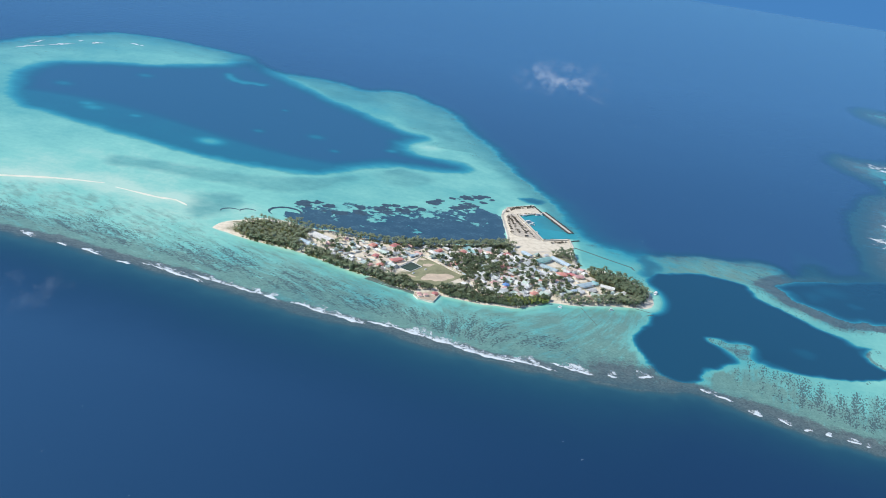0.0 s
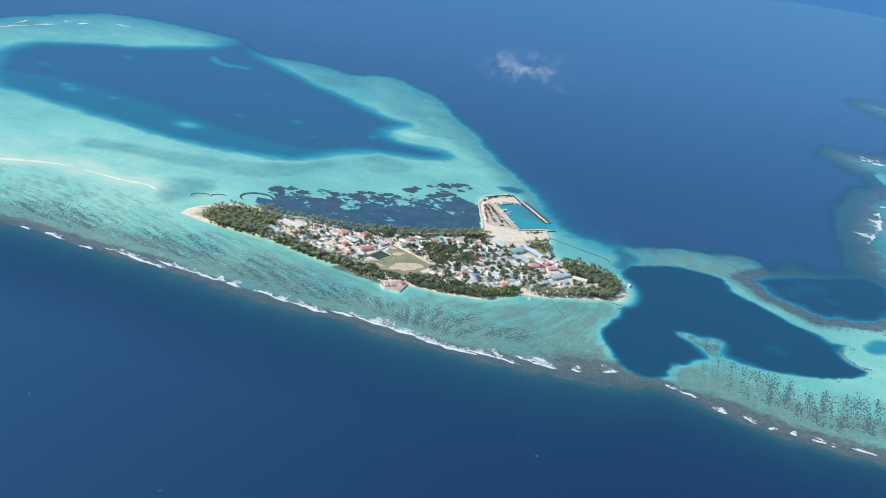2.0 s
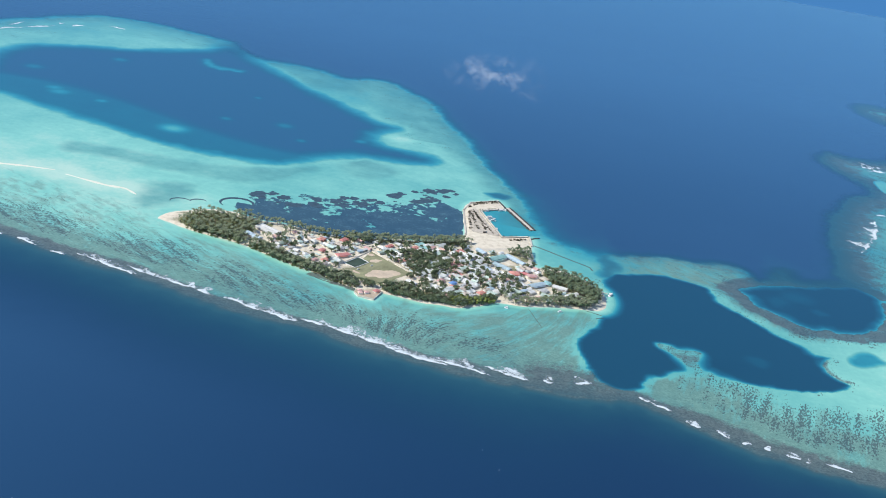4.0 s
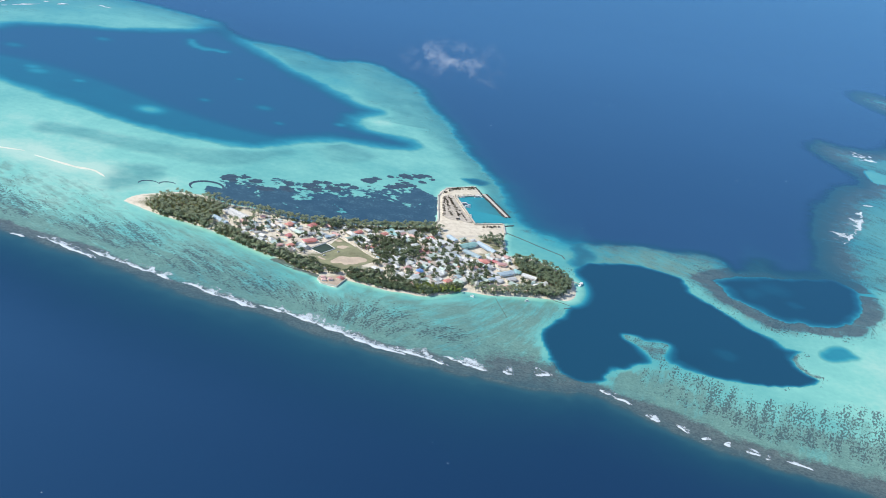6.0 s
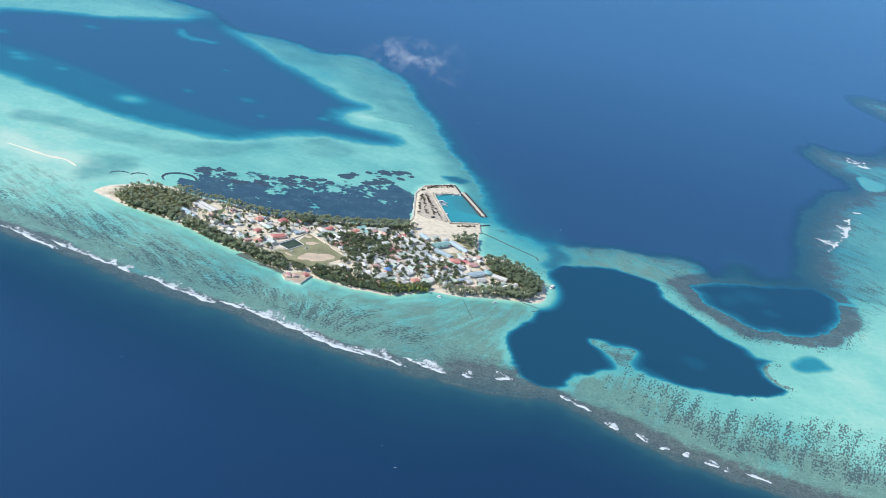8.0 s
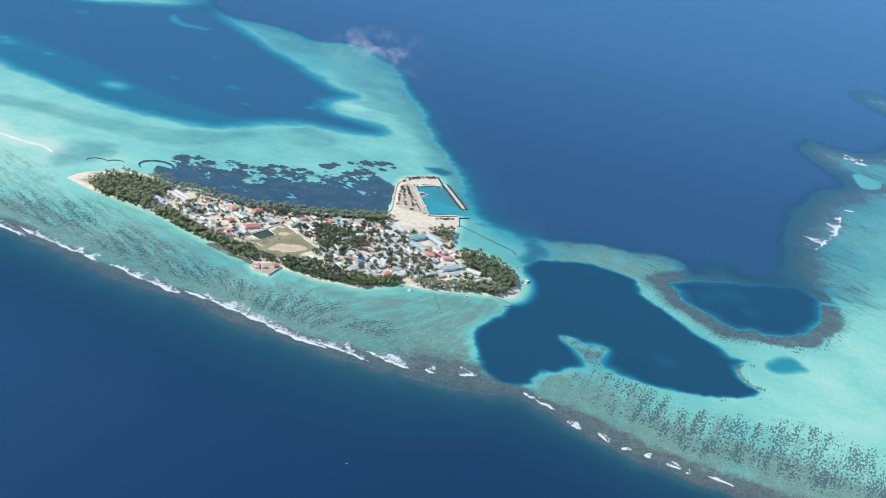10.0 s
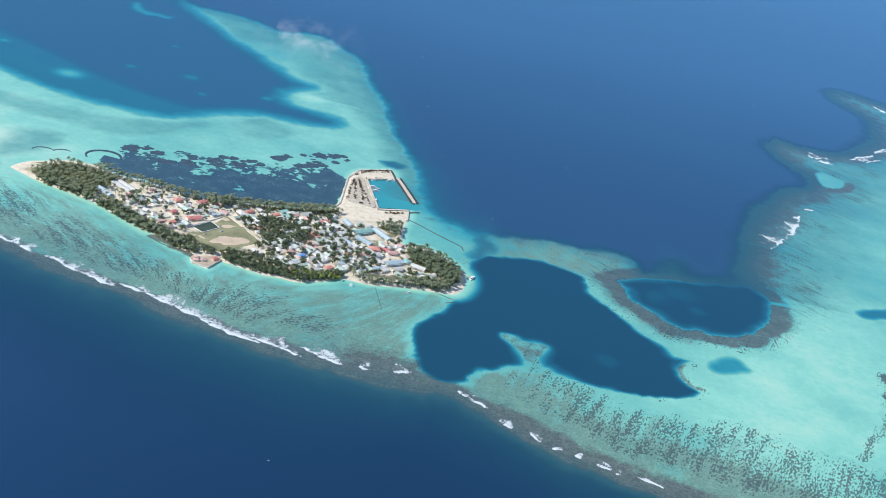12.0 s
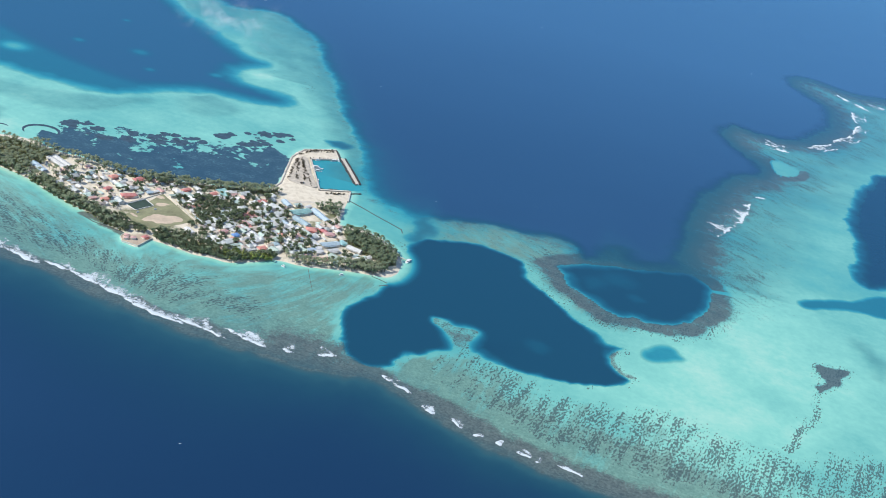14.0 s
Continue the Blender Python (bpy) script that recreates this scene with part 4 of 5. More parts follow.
boat(pose(139.5, 1957, 0, 0, 0, 22), 20, 5.2, 2, "large white motor yacht moored at the quay")
for bx, by, turn, size in ((132, 1990, 35, 9), (154.5, 2004, 40, 8), (158, 2007, 50, 8), (162.5, 2010, 120, 7), (152.5, 1911, 110, 8), (144, 1948, 15, 12)):
    boat(pose(bx, by, 0, 0, 0, turn), size, size * 0.28, 1, "small white boat moored inside the harbour")
boat(pose(334.5, 1720.5, 0, 0, 0, 70), 15, 5.0, 1, "white ferry moored at the end of a short jetty")
boat(pose(258, 1626, 0, 0, 0, 15), 7, 2.0, 1, "small white boat moored off the beach")
boat(pose(181, 1606, 0, 0, 0, 160), 6, 1.8, 1, "small white boat moored off the beach")


def jetty(a, b):
    t = thing("jetty", Matrix(), "short pale timber jetty running out from the sandy point", "jetty")
    turn, length = math.atan2(b[1] - a[1], b[0] - a[0]), math.dist(a, b)
    bm = bmesh.new()
    box(bm, (a[0] + b[0]) / 2, (a[1] + b[1]) / 2, 0.9, length, 1.8, 0.25, turn)
    part("deck", bm, M_CONCRETE, t)
    for k in range(5):
        for side in (-0.8, 0.8):
            f = (k + 0.5) / 5
            bm = bmesh.new()
            box(bm, a[0] + (b[0] - a[0]) * f - math.sin(turn) * side, a[1] + (b[1] - a[1]) * f + math.cos(turn) * side, -1.5, 0.22, 0.22, 2.4)
            part("pile", bm, M_TRUNK, t)


jetty((316, 1727), (331, 1722))

# ---------------------------------------------------------------- football field and court


def slab(name, outline, z0, z1, material, parent=None, label=""):
    """A flat slab of any outline."""
    bm = bmesh.new()
    low = [bm.verts.new((x, y, z0)) for x, y in outline]
    high = [bm.verts.new((x, y, z1)) for x, y in outline]
    bm.faces.new(high)
    k = len(low)
    for i in range(k):
        bm.faces.new((low[i], low[(i + 1) % k], high[(i + 1) % k], high[i]))
    bmesh.ops.recalc_face_normals(bm, faces=bm.faces)
    return part(name, bm, material, parent, label)


def blob(cx, cy, rx, ry, turn, seed, n=40, rough=0.22):
    """A rounded, uneven outline."""
    out, c, s = [], math.cos(turn), math.sin(turn)
    for k in range(n):
        a = 2 * math.pi * k / n
        r = 1 + rough * 2 * (noise.noise(Vector((math.cos(a) * 1.6, math.sin(a) * 1.6, seed * 7.3))))
        r += rough * 0.7 * noise.noise(Vector((math.cos(a) * 5, math.sin(a) * 5, seed * 3.1)))
        x, y = rx * r * math.cos(a), ry * r * math.sin(a)
        out.append((cx + c * x - s * y, cy + s * x + c * y))
    return out


field = thing("football_field", Matrix(), "worn dry-grass football field with bare sand patches", "sports field")
slab("grass", PITCH, 1.0, 1.98, M_GRASS, field)
for cx, cy, rx, ry, turn in ((-1, 1643.5, 25, 13, 0.62), (-18.8, 1686.3, 9, 5, 0.6), (-28.3, 1706, 6, 4.5, 0.3), (-40, 1634, 7, 3.0, -0.5)):
    slab("bare_patch", blob(cx, cy, rx, ry, turn, cx), 1.5, 2.0, M_BARE, field, "pale bare sand")
wall_run("field_wall", [(-64, 1658), (-45, 1691), (-30, 1722), (3, 1697), (38, 1664)], 1.1, 1.0, 2.9, M_CONCRETE,
         "low pale wall along the football field", "wall")


def court():
    t = thing("futsal_court", Matrix(), "dark green artificial-turf court inside a white fence", "sports court")
    slab("turf", COURT, 1.5, 2.03, M_TURF, t)
    ring = COURT + COURT[:1]
    for a, b in zip(ring, ring[1:]):
        bm = bmesh.new()
        turn = math.atan2(b[1] - a[1], b[0] - a[0])
        box(bm, (a[0] + b[0]) / 2, (a[1] + b[1]) / 2, 1.5, math.dist(a, b) + 0.6, 0.6, 1.3, turn)
        part("fence_panel", bm, M_WHITE, t, "white fence")


court()
for cx, cy, turn in ((-37.4, 1643, 50), (-20.6, 1665, 50)):
    t = thing("goal", pose(cx, cy, 1.98, 0, 0, turn), "white football goal on the dry grass", "goal", "football goals")
    for x, y, zz, sx, sy, sz in ((-1.8, 0, 0, 0.25, 0.25, 2.2), (1.8, 0, 0, 0.25, 0.25, 2.2), (0, 0, 2.0, 3.8, 0.25, 0.25)):
        bm = bmesh.new()
        box(bm, x, y, zz, sx, sy, sz)
        part("post" if sx < 1 else "crossbar", bm, M_WHITE, t)
    bm = bmesh.new()
    box(bm, 0, 0.8, 0, 3.5, 1.4, 1.7, 0, 0.7)
    part("net", bm, M_WHITE, t)

# ---------------------------------------------------------------- houses


def roof_shape(bm, length, width, eave, rise, kind):
    """A gable or hip roof with overhanging eaves and a thickness."""
    l, w, inset = length / 2 + 0.5, width / 2 + 0.5, (width / 2 if kind == "hip" else 0.0)
    for dz in (0.0, -0.18):
        c = [bm.verts.new((x, y, eave + dz)) for x, y in ((-l, -w), (l, -w), (l, w), (-l, w))]
        r = [bm.verts.new((x, 0, eave + rise + dz)) for x in (-l + inset, l - inset)]
        for f in ((c[0], c[1], r[1], r[0]), (c[2], c[3], r[0], r[1]), (c[1], c[2], r[1]), (c[3], c[0], r[0])):
            bm.faces.new(f if dz == 0 else f[::-1])


def house(m, length, width, high, rise, kind, roof, label, porch=True, group="village houses"):
    t = thing("house", m, label, "house", group)
    bm = bmesh.new()
    box(bm, 0, 0, -0.6, length, width, high + 0.55)
    part("wall", bm, M_WALL, t)
    bm = bmesh.new()
    roof_shape(bm, length, width, high, rise, kind)
    part("roof", bm, ROOFS[roof], t)
    if porch:
        bm = bmesh.new()
        v = [bm.verts.new(p) for p in ((-length * 0.4, -width / 2 - 2.4, high - 0.9), (length * 0.3, -width / 2 - 2.4, high - 0.9),
                                       (length * 0.3, -width / 2 - 0.1, high - 0.35), (-length * 0.4, -width / 2 - 0.1, high - 0.35))]
        bm.faces.new(v)
        bmesh.ops.solidify(bm, geom=bm.faces[:], thickness=0.12)
        part("porch_roof", bm, ROOFS[roof], t)
        bm = bmesh.new()
        box(bm, -length * 0.1, -width / 2 - 0.03, 0.0, 1.0, 0.08, 2.05)
        part("door", bm, M_DOOR, t)
    return t


# larger roofs: both ends of the ridge, width, height of the walls, colour
HALLS_RED = [(-113, 1718, -103, 1737, 11), (-81, 1729, -70, 1751, 11), (-103, 1677, -96, 1695, 9), (-80, 1672, -54, 1693, 13), (-95, 1645, -84, 1661, 9),
             (177, 1725, 199, 1733, 17), (204, 1727, 226, 1734, 12), (136, 1627, 149, 1643, 10), (204, 1640, 218, 1651, 8), (219, 1647, 234, 1660, 9),
             (77, 1644, 87, 1661, 9), (26, 1751, 37, 1768, 8), (-12, 1738, 0, 1758, 8), (-5, 1573, 1, 1586, 8)]
HALLS_BLUE = [(-218, 1704, -206, 1695.6, 9), (-204.5, 1694.5, -192.5, 1686, 9), (174, 1796, 202, 1770, 10), (156, 1755, 181, 1739, 10), (212, 1690, 233, 1709, 10),
              (127, 1800, 140, 1786, 9)]
HALLS_GREY = [(-204.2, 1741.3, -170.7, 1721.3, 8.6), (-208.8, 1733.7, -175.3, 1713.7, 8.6), (36, 1632, 49, 1622, 8), (247, 1707, 268, 1701, 10), (226, 1677, 237, 1688, 8)]
taken = []


def hall(x1, y1, x2, y2, width, roof, kind, high, words):
    length = math.dist((x1, y1), (x2, y2))
    cx, cy = (x1 + x2) / 2, (y1 + y2) / 2
    taken.append((cx, cy, max(length, width) / 2 + 3))
    house(pose(cx, cy, ground_z(cx, cy), 0, 0, math.degrees(math.atan2(y2 - y1, x2 - x1))), length, width, high, width * 0.2, kind, roof, words, group="large buildings")


for row in HALLS_RED:
    x1, y1, x2, y2, wide = row
    hall(x1 * 0.82 + x2 * 0.18, y1 * 0.82 + y2 * 0.18, x2 * 0.82 + x1 * 0.18, y2 * 0.82 + y1 * 0.18, wide * 0.74, "red" if row[0] not in (204, 219, 77) else "pink", "hip", 3.2, "broad house with a red hipped tin roof among the trees")
for i, row in enumerate(HALLS_BLUE):
    hall(*row, "blue", "gable", 3.4, "long hall with a pale blue corrugated roof")
hall(97, 1645, 103, 1654, 7, "deep_blue", "hip", 4.0, "house with a bright blue tin roof")
hall(148, 1764, 170, 1787, 12, "aqua", "gable", 4.2, "long building with an aqua corrugated roof")
for row in HALLS_GREY:
    hall(*row, "white", "gable", 3.4, "large hall with a pale grey corrugated roof")

# sandy road from the quay through the village
ROAD_LINE = smooth_line([(196, 1845), (160, 1822), (128, 1806), (92, 1789), (40, 1768), (-30, 1741), (-80, 1727), (-130, 1741), (-170, 1752)], False, 10)
M_ROAD = plain("sand_road", (0.70, 0.65, 0.55), 0.95, 0.10, 0.1)
M_GRAVEL = plain("gravelly_sand", (0.56, 0.505, 0.42), 0.95, 0.2, 0.2)


def strip(name, line, width, lift, material, label, category):
    """A lane laid on the ground."""
    bm, rows = bmesh.new(), []
    for i, p in enumerate(line):
        u = line[min(i + 1, len(line) - 1)] - line[max(i - 1, 0)]
        u = u / np.linalg.norm(u)
        w = width * (1 + 0.25 * noise.noise(Vector((i * 0.4, 3.3, 1.7))))
        sides = [p + np.array([-u[1], u[0]]) * w * q for q in (0.5, 0, -0.5)]
        rows.append([bm.verts.new((*q, ground_z(*q) + lift)) for q in sides])
    for a, b in zip(rows, rows[1:]):
        for i in (0, 1):
            bm.faces.new((a[i], a[i + 1], b[i + 1], b[i]))
    bmesh.ops.recalc_face_normals(bm, faces=bm.faces)
    return tagged(part(name, bm, material), label, category, kind="structure")


strip("road", ROAD_LINE, 5.5, 0.16, M_ROAD, "pale packed-sand village road", "road")
strip("road", smooth_line([(42, 1660), (60, 1648), (84, 1630), (104, 1612)], False, 8), 4.5, 0.16, M_ROAD, "pale packed-sand lane beside the football field", "road")
strip("road", smooth_line([(128, 1806), (150, 1780), (172, 1752), (196, 1730), (212, 1716)], False, 8), 4.5, 0.16, M_ROAD, "pale packed-sand lane between the halls", "road")
strip("road", smooth_line([(212, 1770), (214, 1790), (213, 1815), (206, 1840)], False, 8), 9.0, 0.16, M_ROAD, "pale packed-sand lane along the beach", "road")
taken += [(x, y, 3.0) for x, y in ROAD_LINE[::4]]
gravel = thing("gravel_yard", Matrix(), "rough gravelly sand yard on the reclaimed land", "yard")
slab("gravel_surface", smooth_line([(101, 1950), (103, 1980), (115, 1984), (136, 1930), (157, 1884), (136, 1878), (113, 1882), (106, 1915)]), 1.2, 2.0, M_GRAVEL, gravel)


def truck(m):
    t = thing("truck", m, "dark tipper truck parked on the gravel", "truck")
    for name, x, y, zz, sx, sy, sz, mat in (("cab", 2.3, 0, 0.8, 1.6, 2.2, 1.9, M_DOOR), ("load_bed", -0.9, 0, 0.9, 4.4, 2.3, 1.3, M_RUST), ("chassis", 0, 0, 0.55, 6.4, 1.2, 0.35, M_RUST)):
        bm = bmesh.new()
        box(bm, x, y, zz, sx, sy, sz, 0, 0.94)
        part(name, bm, mat, t)
    for x in (-2.2, -1.0, 2.2):
        for y in (-1.0, 1.0):
            bm = bmesh.new()
            bmesh.ops.create_cone(bm, cap_ends=True, segments=12, radius1=0.5, radius2=0.5, depth=0.35, matrix=Matrix.Translation((x, y, 0.5)) @ Matrix.Rotation(math.pi / 2, 4, "X"))
            part("wheel", bm, M_RUST, t)


truck(pose(134, 1882, 2.0, 0, 0, 25))

protos = {}
SHAPES = ((11, 7.5, 3.0, 1.7, "gable"), (9, 8, 3.2, 2.0, "hip"), (13, 7, 2.9, 1.5, "gable"))
pitch_line, village_line = np.array(PITCH, float), np.array(VILLAGE, float)
thicket_line = np.array(THICKET, float)
LANE = radians(-36)
spots_for_trees = []
count = 0
for i in range(-40, 41):
    for j in range(-32, 33):
        u, v = i * 9.8 + rng.uniform(-1.6, 1.6), j * 9.4 + rng.uniform(-1.6, 1.6)
        x, y = 60 + u * math.cos(LANE) - v * math.sin(LANE), 1690 + u * math.sin(LANE) + v * math.cos(LANE)
        if not (-230 < x < 330 and 1550 < y < 1850) or within(village_line, x, y) < 2 or within(pitch_line, x, y) > -7:
            continue
        if any(math.hypot(x - a, y - b) < r + 3 for a, b, r in taken):
            continue
        bare = x < -20 and y > 1675 or x < -90
        chance = 0.42 if bare else (0.46 if within(thicket_line, x, y) > 0 else 0.70)
        if rng.random() > chance:
            if not bare or rng.random() < 0.35:
                spots_for_trees.append((x, y, rng.uniform(0.65, 1.1)))
            continue
        roof = rng.choices(("white", "grey", "green", "blue", "pink", "red", "brown", "dark", "aqua"), (40, 18, 19, 8, 11, 3, 8, 1, 2))[0]
        shape = rng.randrange(3)
        turn = math.degrees(LANE) + rng.choice((0, 90)) + rng.uniform(-6, 6)
        size = rng.uniform(0.85, 1.30) * (0.9 if bare else 1.0)
        m = pose(x, y, ground_z(x, y), 0, 0, turn) @ Matrix.Diagonal((size, size * rng.uniform(0.9, 1.1), rng.uniform(0.85, 1.15), 1))
        if (roof, shape) in protos:
            copy_thing(protos[roof, shape], m)
        else:
            protos[roof, shape] = house(m, *SHAPES[shape], roof, f"small house with a {ROOF_WORDS[roof]} tin roof and lime walls")
        count += 1
        if rng.random() < (0.3 if bare else 0.6):
            a = rng.uniform(0, 2 * math.pi)
            spots_for_trees.append((x + 5.5 * math.cos(a), y + 5.5 * math.sin(a), rng.uniform(0.5, 1.0)))

# sheds, yard walls and thin trees on the bare sand
SHED_WORDS = {"white": "whitish", "grey": "grey", "brown": "brown", "green": "pale green", "blue": "pale blue"}
sheds = {}
bare_yard = np.array([(-165, 1748), (-120, 1742), (-60, 1738), (-30, 1735), (-48, 1700), (-70, 1665), (-62, 1640), (-100, 1630), (-150, 1660), (-178, 1690)], float)
yard_trees = []
for k in range(1150):
    x, y = rng.uniform(-180, 270), rng.uniform(1610, 1800)
    in_bare = within(bare_yard, x, y) > 0
    if not in_bare and (within(village_line, x, y) < 0 or rng.random() < 0.75) or within(pitch_line, x, y) > -5:
        continue
    if any(math.hypot(x - a, y - b) < q for a, b, q in taken):
        continue
    dice = rng.random()
    if dice < 0.42 and len(sheds) < 400:
        roof = rng.choices(("white", "grey", "brown", "green", "blue"), (5, 3, 3, 2, 1))[0]
        m = pose(x, y, ground_z(x, y), 0, 0, math.degrees(LANE) + rng.choice((0, 90)) + rng.uniform(-15, 15)) @ Matrix.Diagonal((rng.uniform(0.7, 1.5), rng.uniform(0.7, 1.4), rng.uniform(0.7, 1.1), 1))
        if roof in sheds:
            copy_thing(sheds[roof], m)
        else:
            t = thing("shed", m, f"low shed with a {SHED_WORDS[roof]} lean-to tin roof", "shed", "sheds")
            bm = bmesh.new()
            box(bm, 0, 0, -0.5, 4.4, 3.4, 2.6)
            part("wall", bm, M_WALL, t)
            bm = bmesh.new()
            roof_shape(bm, 4.4, 3.4, 2.1, 0.5, "gable")
            part("roof", bm, ROOFS[roof], t)
            sheds[roof] = t
    elif dice < 0.70 and in_bare:
        length = rng.uniform(8, 18)
        a = LANE + rng.choice((0, math.pi / 2)) + rng.uniform(-0.1, 0.1)
        wall_run("yard_wall", [(x - length / 2 * math.cos(a), y - length / 2 * math.sin(a)), (x + length / 2 * math.cos(a), y + length / 2 * math.sin(a))],
                 0.5, 1.0, 2.9, M_WALL, "low pale coral-stone yard wall", "wall")
    else:
        yard_trees.append((x, y, rng.uniform(0.35, 0.75)))

# terrace built out over the water
terrace = thing("sea_terrace", Matrix(), "walled stone terrace jutting into the shallows", "terrace")
slab("paving", TERRACE, -1.0, 1.9, M_BARE, terrace)
ring = TERRACE[5:] + TERRACE[:2]
for a, b in zip(ring, ring[1:]):
    bm = bmesh.new()
    box(bm, (a[0] + b[0]) / 2, (a[1] + b[1]) / 2, -1.0, math.dist(a, b) + 0.8, 0.8, 3.3, math.atan2(b[1] - a[1], b[0] - a[0]))
    part("parapet", bm, M_CONCRETE, terrace, "pale concrete parapet")
for k, (x, y, turn) in enumerate(((-22, 1563, 20), (-14, 1568, 30), (-24, 1570, 10))):
    house(pose(x, y, 1.9, 0, 0, turn), 6, 5, 2.4, 1.3, "hip", "pink", "small open pavilion with a faded pink roof on the terrace", False, "pavilions")

# ---------------------------------------------------------------- trees


def palm_parts(seed):
    """Corners and faces of a coconut palm: a leaning tapered trunk, and its fronds."""
    r = random.Random(seed)
    high, lean = r.uniform(8.5, 12.0), r.uniform(-1.4, 1.4)
    bm_t, bm_c = bmesh.new(), bmesh.new()
    rings = []
    for k in range(4):
        f = k / 3
        rad = 0.26 - 0.12 * f
        rings.append([bm_t.verts.new((lean * f * f + rad * math.cos(a), rad * math.sin(a), high * f - 0.5 * (k == 0))) for a in (0, 1.57, 3.14, 4.71)])
    for a, b in zip(rings, rings[1:]):
        for i in range(4):
            bm_t.faces.new((a[i], a[(i + 1) % 4], b[(i + 1) % 4], b[i]))
    for k in range(15):
        turn = 2 * math.pi * k / 15 + r.uniform(-0.2, 0.2)
        up, reach = r.uniform(0.0, 1.1), r.uniform(3.0, 4.2)
        last = None
        for s in range(5):
            f = s / 4
            d = reach * f
            zz = high + up * 2.0 * f - (1.2 + 1.6 * (1.1 - up)) * f * f * 1.3
            wide = 0.62 * math.sin(math.pi * (0.12 + 0.82 * f)) + 0.03
            px, py = lean + d * math.cos(turn), d * math.sin(turn)
            row = [bm_c.verts.new((px - wide * math.sin(turn) * q, py + wide * math.cos(turn) * q, zz - 0.3 * abs(q) * wide)) for q in (-1, 0, 1)]
            if last:
                for i in (0, 1):
                    bm_c.faces.new((last[i], row[i], row[i + 1], last[i + 1]))
            last = row
    return bm_t, bm_c


def clump(bm, c, size, r):
    """One ragged clump of foliage."""
    q = Euler((r.uniform(0, 6), r.uniform(0, 6), r.uniform(0, 6))).to_matrix()
    v = [bm.verts.new(Vector(c) + q @ (Vector(p) * size * r.uniform(0.6, 1.3))) for p in
         ((1, 0, 0), (-1, 0, 0), (0, 1, 0), (0, -1, 0), (0, 0, 0.8), (0, 0, -0.8))]
    for f in ((0, 2, 4), (2, 1, 4), (1, 3, 4), (3, 0, 4), (2, 0, 5), (1, 2, 5), (3, 1, 5), (0, 3, 5)):
        bm.faces.new([v[i] for i in f])


def broad_parts(seed, clumps=58, radius=4.2, high=7.0):
    """A broadleaf tree: a forked trunk with limbs, and a crown of clumps with gaps."""
    r = random.Random(seed)
    bm_t, bm_c = bmesh.new(), bmesh.new()
    heads = [Vector((0, 0, high))] + [Vector((r.uniform(0.3, 0.62) * radius * math.cos(a), r.uniform(0.3, 0.62) * radius * math.sin(a), high * r.uniform(0.72, 0.95)))
                                      for a in (r.uniform(0, 1) + k * 1.26 for k in range(5))]
    for h in heads:
        a = [bm_t.verts.new((0.3 * math.cos(t), 0.3 * math.sin(t), -0.4)) for t in (0, 2.1, 4.2)]
        b = [bm_t.verts.new(h * 0.9 + Vector((0.1 * math.cos(t), 0.1 * math.sin(t), 0))) for t in (0, 2.1, 4.2)]
        for i in range(3):
            bm_t.faces.new((a[i], a[(i + 1) % 3], b[(i + 1) % 3], b[i]))
    for k in range(clumps):
        h = heads[k % len(heads)]
        d = Vector((r.gauss(0, 1), r.gauss(0, 1), r.gauss(0, 0.7)))
        c = h + d.normalized() * radius * r.uniform(0.18, 0.52)
        c.z = max(c.z, high * 0.38)
        clump(bm_c, c, r.uniform(0.55, 1.15) * radius / 4.2, r)
    return bm_t, bm_c


def plant(kind, x, y, size, turn, protos, parts_of, material, label, group, z0=None):
    """A tree or bush of one of the prototypes."""
    m = pose(x, y, ground_z(x, y) if z0 is None else z0, 0, 0, turn) @ Matrix.Diagonal((size, size, size * (0.9 + 0.2 * ((x * 7.7) % 1)), 1))
    k = int(abs(x * 13.7 + y * 5.1)) % 4
    if k in protos:
        return copy_thing(protos[k], m)
    t = thing(kind, m, label, "tree" if kind != "shrub" else "shrub", group)
    bm_t, bm_c = parts_of(k + 1)
    part("trunk", bm_t, M_TRUNK, t)
    part("crown", bm_c, material, t)
    protos[k] = t
    return t


def massed(name, places, parts_of, material, label, category):
    """Many trees joined into one mesh."""
    sets = []
    for k in range(4):
        bm_t, bm_c = parts_of(k + 1)
        got = []
        for bm in (bm_t, bm_c):
            bmesh.ops.triangulate(bm, faces=bm.faces[:])
            bm.verts.index_update()
            got.append((np.array([v.co[:] for v in bm.verts]), np.array([[v.index for v in f.verts] for f in bm.faces])))
            bm.free()
        sets.append(got)
    for which, mat, suffix in ((1, material, ""), (0, M_TRUNK, "_trunks")):
        verts, tris, n = [], [], 0
        for x, y, size in places:
            v, f = sets[int(abs(x * 13.7 + y * 5.1)) % 4][which]
            a = (x * 3.3 + y) % 6.28
            c, s = math.cos(a), math.sin(a)
            verts.append(np.stack([x + size * (v[:, 0] * c - v[:, 1] * s), y + size * (v[:, 0] * s + v[:, 1] * c), ground_z(x, y) + size * v[:, 2]], 1))
            tris.append(f + n)
            n += len(v)
        tagged(new(name + suffix, arrays_mesh(name + suffix, np.concatenate(verts), np.concatenate(tris), mat)), label, category, kind="stuff")


